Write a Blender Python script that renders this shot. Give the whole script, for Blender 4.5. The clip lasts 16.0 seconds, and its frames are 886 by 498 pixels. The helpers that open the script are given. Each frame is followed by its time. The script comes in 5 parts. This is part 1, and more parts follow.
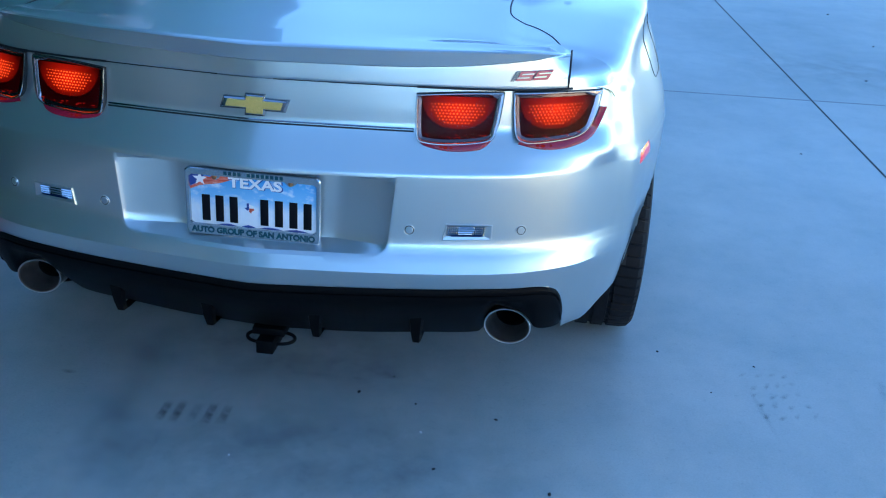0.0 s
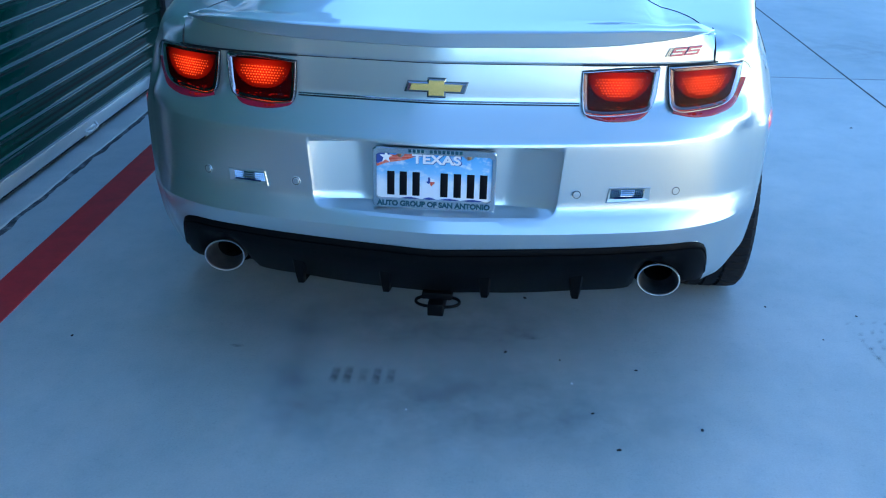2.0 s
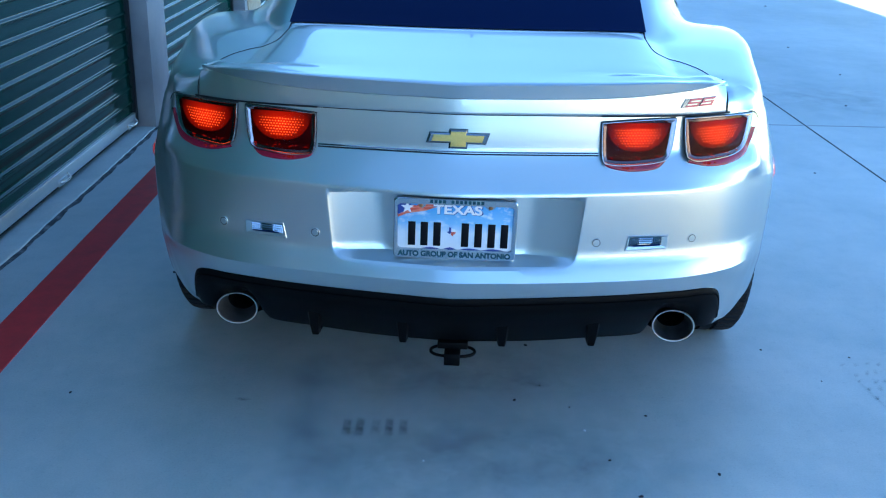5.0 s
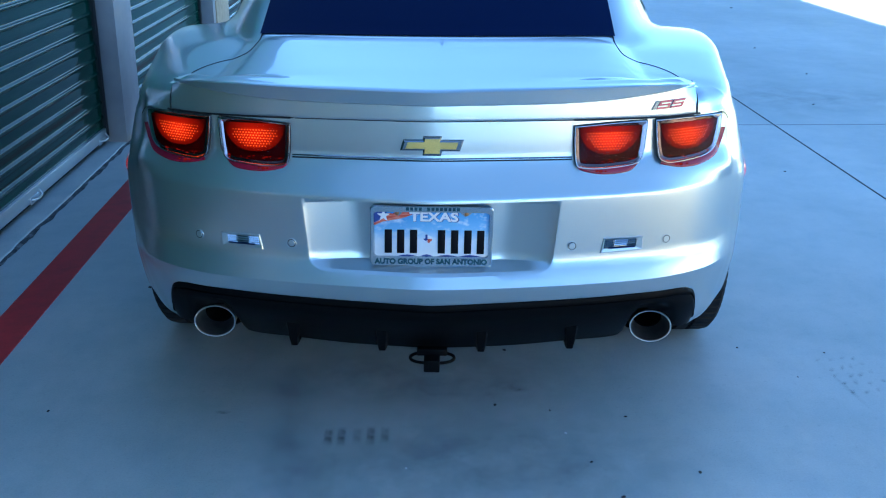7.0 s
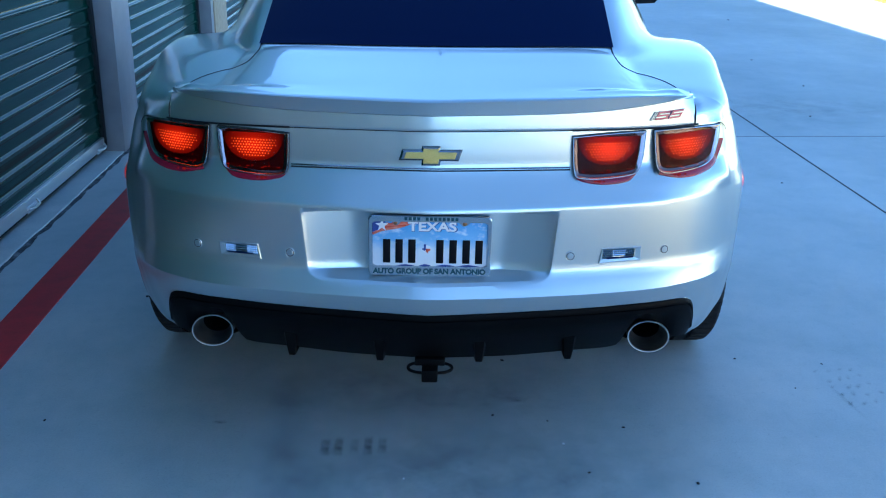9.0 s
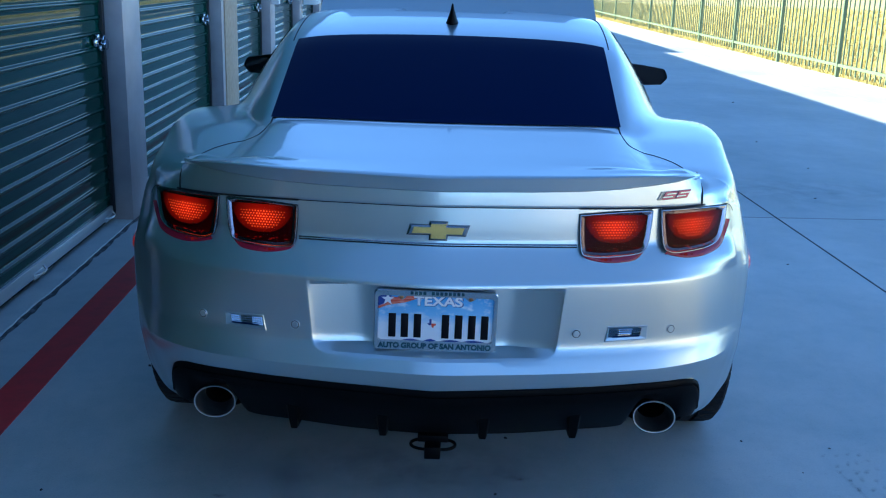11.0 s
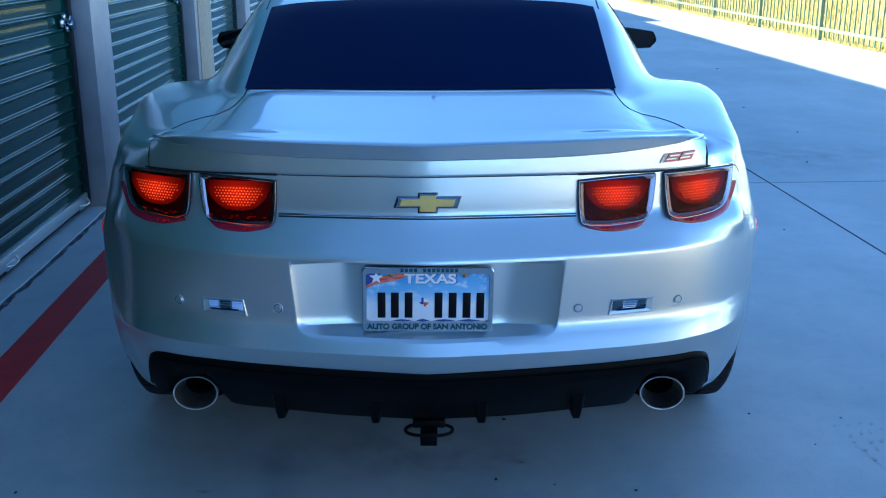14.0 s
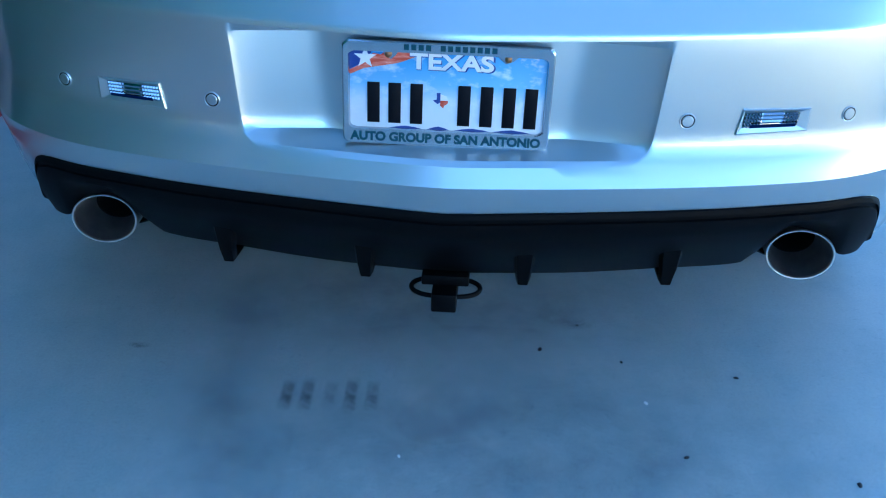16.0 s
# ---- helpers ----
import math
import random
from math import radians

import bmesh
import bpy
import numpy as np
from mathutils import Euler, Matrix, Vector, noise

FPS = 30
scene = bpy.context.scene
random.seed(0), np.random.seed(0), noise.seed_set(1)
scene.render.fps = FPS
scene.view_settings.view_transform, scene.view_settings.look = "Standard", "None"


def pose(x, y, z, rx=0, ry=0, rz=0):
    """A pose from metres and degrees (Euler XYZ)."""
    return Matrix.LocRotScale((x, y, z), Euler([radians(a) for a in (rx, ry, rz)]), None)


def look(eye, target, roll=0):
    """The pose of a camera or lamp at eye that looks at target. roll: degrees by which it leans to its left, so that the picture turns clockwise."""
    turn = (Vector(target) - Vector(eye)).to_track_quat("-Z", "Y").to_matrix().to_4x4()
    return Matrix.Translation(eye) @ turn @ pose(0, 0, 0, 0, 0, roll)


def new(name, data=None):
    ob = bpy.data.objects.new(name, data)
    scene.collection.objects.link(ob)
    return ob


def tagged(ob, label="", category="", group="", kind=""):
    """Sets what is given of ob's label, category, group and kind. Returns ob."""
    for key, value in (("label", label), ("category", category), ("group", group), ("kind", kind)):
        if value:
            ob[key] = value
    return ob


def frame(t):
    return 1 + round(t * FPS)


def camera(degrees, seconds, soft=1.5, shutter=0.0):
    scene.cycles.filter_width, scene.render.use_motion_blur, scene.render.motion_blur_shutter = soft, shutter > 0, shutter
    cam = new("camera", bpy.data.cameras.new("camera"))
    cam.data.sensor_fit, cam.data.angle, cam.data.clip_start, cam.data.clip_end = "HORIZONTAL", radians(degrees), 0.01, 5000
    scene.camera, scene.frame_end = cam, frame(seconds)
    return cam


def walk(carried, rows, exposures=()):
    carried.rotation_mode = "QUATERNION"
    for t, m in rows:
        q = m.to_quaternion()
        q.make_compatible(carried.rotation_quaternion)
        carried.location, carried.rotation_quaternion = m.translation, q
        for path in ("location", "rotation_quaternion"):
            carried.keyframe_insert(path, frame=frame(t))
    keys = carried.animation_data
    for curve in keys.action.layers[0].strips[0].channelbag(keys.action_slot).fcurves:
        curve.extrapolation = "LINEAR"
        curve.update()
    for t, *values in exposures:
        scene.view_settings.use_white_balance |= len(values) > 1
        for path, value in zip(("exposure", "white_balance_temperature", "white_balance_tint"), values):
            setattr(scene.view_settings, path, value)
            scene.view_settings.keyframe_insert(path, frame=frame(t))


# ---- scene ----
cam = camera(47.4, 16.0, soft=1.15)
PATH = [
    (0, (0.691, -2.044, 1.514), (0.476, -0.221, 0.721), 3.0),
    (0.5, (0.572, -2.148, 1.516), (0.342, -0.328, 0.72), 3.4),
    (1, (0.48, -2.269, 1.512), (0.314, -0.429, 0.746), 2.1),
    (1.5, (0.385, -2.343, 1.514), (0.174, -0.507, 0.75), -0.2),
    (2, (0.29, -2.376, 1.515), (0.091, -0.548, 0.729), 0.7),
    (2.5, (0.17, -2.349, 1.513), (0.014, -0.523, 0.711), 0.7),
    (3, (0.116, -2.321, 1.506), (0.004, -0.477, 0.741), 0.9),
    (3.5, (0.083, -2.324, 1.505), (-0.054, -0.467, 0.775), 0.7),
    (4, (0.077, -2.369, 1.518), (-0.043, -0.502, 0.812), 1.1),
    (6.5, (0.069, -2.402, 1.526), (0.032, -0.527, 0.831), 0.5),
    (7, (0.07, -2.403, 1.525), (0.04, -0.524, 0.839), 0.3),
    (7.5, (0.067, -2.402, 1.525), (0.038, -0.524, 0.836), 0.5),
    (8, (0.069, -2.401, 1.523), (0.044, -0.524, 0.834), 0.3),
    (10.5, (0.061, -2.41, 1.524), (0.03, -0.492, 0.956), 1.4),
    (11, (0.061, -2.403, 1.525), (0.025, -0.474, 0.999), 1.6),
    (11.5, (0.057, -2.394, 1.524), (0.021, -0.458, 1.027), 1.6),
    (12, (0.058, -2.385, 1.519), (0.02, -0.449, 1.02), 1.4),
    (12.5, (0.057, -2.381, 1.517), (0.015, -0.446, 1.013), 1.2),
    (13, (0.051, -2.37, 1.503), (0.012, -0.439, 0.986), 1.1),
    (13.5, (0.04, -2.34, 1.487), (0.002, -0.417, 0.939), 1.1),
    (14, (0.045, -2.246, 1.468), (0.039, -0.328, 0.902), -0.1),
    (14.5, (0.121, -2.037, 1.409), (0.017, -0.143, 0.775), 0.8),
    (15, (0.13, -1.87, 1.369), (-0.041, 0.0, 0.679), -0.4),
    (15.5, (0.12, -1.622, 1.304), (-0.069, 0.187, 0.471), -0.4),
    (16, (0.086, -1.395, 1.189), (-0.018, 0.359, 0.233), 1.4),
]
walk(cam, [(t, look(eye, target, roll)) for t, eye, target, roll in PATH],
     exposures=[(0, 2.71, 5900, -5), (1.5, 2.88, 5860, -6), (3.0, 3.06, 5950, -7), (4.2, 3.05, 6000, -8), (6.3, 2.83, 5940, -7), (8.2, 2.79, 5940, -7), (10.5, 2.22, 5660, -3), (11.0, 2.08, 5540, -3), (12.9, 2.02, 5520, -3), (13.5, 2.2, 5520, -3), (14.5, 2.46, 5500, -4), (15.5, 2.94, 5480, -8), (16.0, 3.12, 5480, -10)])

# ---- light: the building shades the car, the open sky lights it ----
SUN_ELEV, SUN_AZ = radians(27.3), radians(-76.0)   # azimuth from +y towards +x
world = bpy.data.worlds.new("world")
scene.world = world
world.use_nodes = True
wn = world.node_tree.nodes
wn.clear()
w_out = wn.new("ShaderNodeOutputWorld")
w_bg = wn.new("ShaderNodeBackground")
w_sky = wn.new("ShaderNodeTexSky")
w_sky.sky_type = 'NISHITA'
w_sky.sun_disc = False
w_sky.sun_elevation = SUN_ELEV
w_sky.sun_rotation = SUN_AZ
w_sky.air_density = 0.38
w_sky.dust_density = 0.0
w_sky.ozone_density = 3.0
w_bg.inputs["Strength"].default_value = 0.15
world.node_tree.links.new(w_sky.outputs[0], w_bg.inputs[0])
world.node_tree.links.new(w_bg.outputs[0], w_out.inputs[0])

sun_data = bpy.data.lights.new("sun", 'SUN')
sun_data.energy = 5.0
sun_data.angle = radians(0.53)
sun_data.color = (1.0, 0.87, 0.68)
sun = new("sun", sun_data)
SUN_DIR = Vector((math.sin(SUN_AZ) * math.cos(SUN_ELEV), math.cos(SUN_AZ) * math.cos(SUN_ELEV), math.sin(SUN_ELEV)))
sun.matrix_world = Matrix.Translation(SUN_DIR * 60) @ SUN_DIR.to_track_quat("Z", "Y").to_matrix().to_4x4()


# ---- materials ----
def material(name, base, rough=0.5, metal=0.0, coat=0.0, emission=None, power=0.0):
    m = bpy.data.materials.new(name)
    m.use_nodes = True
    b = m.node_tree.nodes["Principled BSDF"]
    b.inputs["Base Color"].default_value = (*base, 1)
    b.inputs["Roughness"].default_value = rough
    b.inputs["Metallic"].default_value = metal
    b.inputs["Coat Weight"].default_value = coat
    b.inputs["Coat Roughness"].default_value = 0.03
    if emission:
        b.inputs["Emission Color"].default_value = (*emission, 1)
        b.inputs["Emission Strength"].default_value = power
    return m


def shader(m):
    return m.node_tree.nodes["Principled BSDF"]


def noise_tex(m, scale, detail=4.0, rough=0.55, stretch=(1, 1, 1), space="Object"):
    n, l = m.node_tree.nodes, m.node_tree.links
    tc = n.new("ShaderNodeTexCoord")
    mp = n.new("ShaderNodeMapping")
    mp.inputs["Scale"].default_value = stretch
    tx = n.new("ShaderNodeTexNoise")
    tx.inputs["Scale"].default_value = scale
    tx.inputs["Detail"].default_value = detail
    tx.inputs["Roughness"].default_value = rough
    l.new(tc.outputs[space], mp.inputs[0])
    l.new(mp.outputs[0], tx.inputs["Vector"])
    return tx.outputs["Fac"]


def ramp(m, fac, stops):
    n, l = m.node_tree.nodes, m.node_tree.links
    r = n.new("ShaderNodeValToRGB")
    while len(r.color_ramp.elements) < len(stops):
        r.color_ramp.elements.new(0.5)
    for e, (p, c) in zip(r.color_ramp.elements, stops):
        e.position, e.color = p, (*c, 1)
    l.new(fac, r.inputs[0])
    return r.outputs[0]


def mix(m, fac, a, b, mode="MIX"):
    n, l = m.node_tree.nodes, m.node_tree.links
    x = n.new("ShaderNodeMix")
    x.data_type, x.blend_type = "RGBA", mode
    for sock, v in ((x.inputs[0], fac), (x.inputs[6], a), (x.inputs[7], b)):
        if isinstance(v, (int, float)):
            sock.default_value = v
        elif isinstance(v, tuple):
            sock.default_value = (*v, 1)
        else:
            l.new(v, sock)
    return x.outputs[2]


def bump(m, height, strength, distance):
    n, l = m.node_tree.nodes, m.node_tree.links
    b = n.new("ShaderNodeBump")
    b.inputs["Strength"].default_value = strength
    b.inputs["Distance"].default_value = distance
    l.new(height, b.inputs["Height"])
    l.new(b.outputs[0], shader(m).inputs["Normal"])


def colour(m, out):
    m.node_tree.links.new(out, shader(m).inputs["Base Color"])


def roughness(m, fac, lo, hi):
    n, l = m.node_tree.nodes, m.node_tree.links
    r = n.new("ShaderNodeMapRange")
    r.inputs["To Min"].default_value, r.inputs["To Max"].default_value = lo, hi
    l.new(fac, r.inputs[0])
    l.new(r.outputs[0], shader(m).inputs["Roughness"])


# silver metallic paint under clear lacquer
PAINT = material("silver_paint", (0.62, 0.63, 0.63), 0.22, 0.88, 0.85)
flake = noise_tex(PAINT, 1400.0, 1.0)
colour(PAINT, ramp(PAINT, flake, [(0.3, (0.530, 0.588, 0.600)), (0.7, (0.550, 0.608, 0.620))]))
roughness(PAINT, noise_tex(PAINT, 6.0, 5.0), 0.295, 0.32)
shader(PAINT).inputs["Coat IOR"].default_value = 1.5
shader(PAINT).inputs["Coat Roughness"].default_value = 0.01
BLACK = material("black_plastic", (0.0028, 0.0030, 0.0036), 0.45)
shader(BLACK).inputs["Specular IOR Level"].default_value = 0.06
bump(BLACK, noise_tex(BLACK, 900.0, 2.0), 0.25, 0.0006)
SEAM = material("panel_gap_black", (0.006, 0.006, 0.007), 0.6)
RUBBER = material("tyre_rubber", (0.0085, 0.0085, 0.010), 0.7)
shader(RUBBER).inputs["Specular IOR Level"].default_value = 0.22
roughness(RUBBER, noise_tex(RUBBER, 40.0), 0.65, 0.85)
CHROME = material("chrome", (0.38, 0.40, 0.43), 0.05, 1.0)
RIM = material("rim_chrome", (0.50, 0.51, 0.53), 0.08, 1.0)
BEZEL = material("bezel_chrome", (0.20, 0.21, 0.23), 0.08, 1.0)
DARKCHROME = material("dark_chrome", (0.10, 0.10, 0.11), 0.10, 1.0)
STEEL = material("brushed_steel", (0.62, 0.60, 0.57), 0.33, 1.0)
CONE = material("sooted_steel", (0.30, 0.29, 0.28), 0.42, 1.0)
colour(CONE, ramp(CONE, noise_tex(CONE, 30.0, 5.0), [(0.3, (0.34, 0.335, 0.33)), (0.7, (0.48, 0.47, 0.46))]))
SOOT = material("sooty_pipe", (0.008, 0.0075, 0.007), 0.8)
shader(SOOT).inputs["Specular IOR Level"].default_value = 0.05
TINT = material("tinted_glass", (0.003, 0.010, 0.045), 0.02)
shader(TINT).inputs["Specular IOR Level"].default_value = 0.006
GOLD = material("gold_emblem", (0.7, 0.5, 0.14), 0.35, 0.3, 0.6)
colour(GOLD, ramp(GOLD, noise_tex(GOLD, 500.0, 2.0), [(0.3, (0.58, 0.42, 0.10)), (0.7, (0.78, 0.58, 0.18))]))
LENS = material("red_lens", (0.035, 0.001, 0.0015), 0.05)
shader(LENS).inputs["Specular IOR Level"].default_value = 0.015
COVER = bpy.data.materials.new("clear_red_cover")
COVER.use_nodes = True
cn, cl = COVER.node_tree.nodes, COVER.node_tree.links
cn.clear()
c_out, c_mix, c_fre = cn.new("ShaderNodeOutputMaterial"), cn.new("ShaderNodeMixShader"), cn.new("ShaderNodeFresnel")
c_thru, c_gloss = cn.new("ShaderNodeBsdfTransparent"), cn.new("ShaderNodeBsdfGlossy")
c_fre.inputs["IOR"].default_value = 1.12
c_thru.inputs["Color"].default_value = (1.0, 0.86, 0.84, 1)
c_gloss.inputs["Roughness"].default_value = 0.02
cl.new(c_fre.outputs[0], c_mix.inputs[0])
cl.new(c_thru.outputs[0], c_mix.inputs[1])
cl.new(c_gloss.outputs[0], c_mix.inputs[2])
cl.new(c_mix.outputs[0], c_out.inputs["Surface"])
REDSKIRT = material("red_lens_edge", (0.24, 0.010, 0.035), 0.10)
shader(REDSKIRT).inputs["Specular IOR Level"].default_value = 0.3
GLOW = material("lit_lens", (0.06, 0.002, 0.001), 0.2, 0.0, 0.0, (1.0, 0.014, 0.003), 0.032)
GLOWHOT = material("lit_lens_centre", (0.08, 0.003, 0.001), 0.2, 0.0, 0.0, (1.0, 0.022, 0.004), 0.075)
DOT = material("lit_reflector", (0.2, 0.03, 0.01), 0.2, 0.0, 0.0, (1.0, 0.075, 0.012), 0.36)


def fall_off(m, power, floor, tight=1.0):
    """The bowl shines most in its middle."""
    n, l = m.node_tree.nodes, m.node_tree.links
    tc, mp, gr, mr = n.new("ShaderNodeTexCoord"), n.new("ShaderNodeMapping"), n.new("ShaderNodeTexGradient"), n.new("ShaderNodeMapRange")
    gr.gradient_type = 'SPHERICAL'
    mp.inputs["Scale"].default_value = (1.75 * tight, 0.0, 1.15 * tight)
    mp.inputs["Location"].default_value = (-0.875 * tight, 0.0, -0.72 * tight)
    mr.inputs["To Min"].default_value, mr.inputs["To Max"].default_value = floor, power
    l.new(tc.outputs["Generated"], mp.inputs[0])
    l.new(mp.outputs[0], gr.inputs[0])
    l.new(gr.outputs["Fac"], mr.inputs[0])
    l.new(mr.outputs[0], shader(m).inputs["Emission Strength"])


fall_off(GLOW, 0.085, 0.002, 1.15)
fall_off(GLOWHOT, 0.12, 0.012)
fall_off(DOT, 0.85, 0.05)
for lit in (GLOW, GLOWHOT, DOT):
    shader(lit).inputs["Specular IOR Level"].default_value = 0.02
CLEAR = material("clear_lens", (0.36, 0.39, 0.44), 0.12, 1.0, 0.0)
RED = material("red_emblem", (0.36, 0.006, 0.065), 0.3, 0.0, 1.0)

CONCRETE = material("concrete", (0.4, 0.4, 0.38), 0.8)
big = noise_tex(CONCRETE, 0.55, 6.0, 0.6)
mid = noise_tex(CONCRETE, 3.2, 6.0, 0.65)
fine = noise_tex(CONCRETE, 160.0, 3.0, 0.6)
streak = noise_tex(CONCRETE, 2.0, 5.0, 0.6, (1.0, 0.22, 1.0))
mottle = noise_tex(CONCRETE, 11.0, 7.0, 0.7, (1.0, 0.7, 1.0))
speck = noise_tex(CONCRETE, 48.0, 5.0, 0.75)
c1 = ramp(CONCRETE, big, [(0.3, (0.385, 0.418, 0.412)), (0.7, (0.545, 0.565, 0.552))])
c2 = ramp(CONCRETE, mid, [(0.33, (0.86, 0.90, 0.91)), (0.6, (1, 1, 1))])
c3 = ramp(CONCRETE, fine, [(0.3, (0.93, 0.93, 0.93)), (0.7, (1.05, 1.05, 1.05))])
c4 = ramp(CONCRETE, streak, [(0.36, (0.93, 0.95, 0.955)), (0.58, (1, 1, 1))])
c5 = ramp(CONCRETE, mottle, [(0.34, (0.92, 0.945, 0.955)), (0.50, (0.98, 0.99, 0.99)), (0.70, (1.03, 1.02, 1.01))])
c6 = ramp(CONCRETE, speck, [(0.28, (0.80, 0.83, 0.85)), (0.42, (1, 1, 1))])
colour(CONCRETE, mix(CONCRETE, 1.0, mix(CONCRETE, 1.0, mix(CONCRETE, 1.0, c1, c2, "MULTIPLY"), c3, "MULTIPLY"), mix(CONCRETE, 1.0, mix(CONCRETE, 1.0, c4, c5, "MULTIPLY"), c6, "MULTIPLY"), "MULTIPLY"))
bump(CONCRETE, fine, 0.15, 0.002)
roughness(CONCRETE, mid, 0.46, 0.66)
JOINT = material("joint_filler", (0.05, 0.05, 0.05), 0.9)
REDPAINT = material("red_line_paint", (0.30, 0.018, 0.022), 0.6)
colour(REDPAINT, ramp(REDPAINT, noise_tex(REDPAINT, 9.0, 8.0, 0.7), [(0.25, (0.28, 0.015, 0.016)), (0.6, (0.46, 0.018, 0.022))]))
bump(REDPAINT, noise_tex(REDPAINT, 200.0), 0.2, 0.001)
DOORGREEN = material("green_steel_door", (0.002, 0.03, 0.03), 0.10)
colour(DOORGREEN, ramp(DOORGREEN, noise_tex(DOORGREEN, 2.5, 5.0), [(0.3, (0.0012, 0.033, 0.0195)), (0.7, (0.0018, 0.047, 0.028))]))
roughness(DOORGREEN, noise_tex(DOORGREEN, 7.0, 6.0, 0.6, (1.0, 0.3, 1.0)), 0.07, 0.13)
shader(DOORGREEN).inputs["Specular IOR Level"].default_value = 0.15
POSTGREY = material("galvanised_post", (0.45, 0.45, 0.46), 0.42, 0.35)
colour(POSTGREY, ramp(POSTGREY, noise_tex(POSTGREY, 5.0, 6.0), [(0.3, (0.31, 0.285, 0.29)), (0.7, (0.40, 0.37, 0.375))]))
TAN = material("tan_pier", (0.30, 0.25, 0.19), 0.75)
colour(TAN, ramp(TAN, noise_tex(TAN, 20.0, 6.0), [(0.3, (0.36, 0.26, 0.165)), (0.7, (0.46, 0.345, 0.23))]))
# only for the added wall that bounces warm light
PALE = material("pale_render", (0.42, 0.42, 0.42), 0.8)
colour(PALE, ramp(PALE, noise_tex(PALE, 1.5, 6.0), [(0.3, (0.46, 0.42, 0.37)), (0.7, (0.54, 0.49, 0.43))]))
TRIMGREEN = material("green_trim", (0.008, 0.075, 0.075), 0.45)
colour(TRIMGREEN, ramp(TRIMGREEN, noise_tex(TRIMGREEN, 3.0, 5.0), [(0.3, (0.006, 0.062, 0.064)), (0.7, (0.010, 0.085, 0.084))]))
WHITE = material("white_metal", (0.75, 0.76, 0.76), 0.45)
ALU = material("aluminium_rail", (0.62, 0.64, 0.66), 0.35, 0.8)
FENCE = material("green_fence_paint", (0.15, 0.20, 0.12), 0.6)
shader(FENCE).inputs["Specular IOR Level"].default_value = 0.25
GRASS = material("dry_grass", (0.30, 0.26, 0.07), 0.9)
colour(GRASS, ramp(GRASS, noise_tex(GRASS, 0.9, 9.0, 0.72, (1.0, 1.0, 1.0)), [(0.30, (0.30, 0.26, 0.05)), (0.42, (0.50, 0.40, 0.11)), (0.62, (0.64, 0.52, 0.22))]))
DIRT = material("dark_stain", (0.07, 0.075, 0.08), 0.85)
colour(DIRT, ramp(DIRT, noise_tex(DIRT, 14.0, 6.0, 0.7), [(0.36, (0.018, 0.02, 0.022)), (0.5, (0.07, 0.075, 0.08)), (0.68, (0.26, 0.27, 0.27))]))


# ---- mesh helpers ----
def part(name, bm, mat, parent=None, label="", smooth=True, angle=35.0):
    me = bpy.data.meshes.new(name)
    bmesh.ops.remove_doubles(bm, verts=bm.verts, dist=1e-5)
    bmesh.ops.recalc_face_normals(bm, faces=bm.faces)
    for f in bm.faces:
        f.smooth = smooth
    if smooth:
        for e in bm.edges:
            if len(e.link_faces) == 2 and e.calc_face_angle(0) > radians(angle):
                e.smooth = False
    bm.to_mesh(me)
    bm.free()
    for mm in (mat if isinstance(mat, (list, tuple)) else (mat,)):
        me.materials.append(mm)
    ob = new(name, me)
    if parent:
        ob.parent = parent
    if label:
        ob["label"] = label
    return ob


def thing(name, m, label, category, group="", kind=""):
    ob = new(name)
    ob.empty_display_size = 0.1
    ob.matrix_world = m
    return tagged(ob, label, category, group, kind)


def box(bm, x0, y0, z0, x1, y1, z1, bevel=0.0, m=None):
    r = bmesh.ops.create_cube(bm, size=1.0)
    vs = r["verts"]
    bmesh.ops.scale(bm, vec=(abs(x1 - x0), abs(y1 - y0), abs(z1 - z0)), verts=vs)
    bmesh.ops.translate(bm, vec=((x0 + x1) / 2, (y0 + y1) / 2, (z0 + z1) / 2), verts=vs)
    if bevel:
        es = list({e for v in vs for e in v.link_edges})
        r = bmesh.ops.bevel(bm, geom=es, offset=bevel, segments=2, affect='EDGES', profile=0.5)
        vs = list({v for f in r["faces"] for v in f.verts} | {v for v in vs if v.is_valid})
    if m is not None:
        bmesh.ops.transform(bm, matrix=m, verts=[v for v in vs if v.is_valid])
    return vs


def boxes(name, specs, mat, parent=None, label="", bevel=0.0):
    bm = bmesh.new()
    for s in specs:
        box(bm, *s, bevel=bevel)
    return part(name, bm, mat, parent, label)


def grid(bm, rows, close=False):
    """Faces over a table of points."""
    vs = [[bm.verts.new(p) for p in r] for r in rows]
    fs = []
    for a, b in zip(vs, vs[1:]):
        n = len(a)
        for i in range(n if close else n - 1):
            j = (i + 1) % n
            fs.append(bm.faces.new((a[i], a[j], b[j], b[i])))
    return vs, fs


def lathe(bm, profile, segs=48, m=None):
    """Turns (radius, height) pairs round z."""
    rows = []
    for r, h in profile:
        rows.append([Vector((r * math.cos(2 * math.pi * k / segs), r * math.sin(2 * math.pi * k / segs), h)) for k in range(segs)])
    if m is not None:
        rows = [[m @ p for p in r] for r in rows]
    return grid(bm, rows, True)


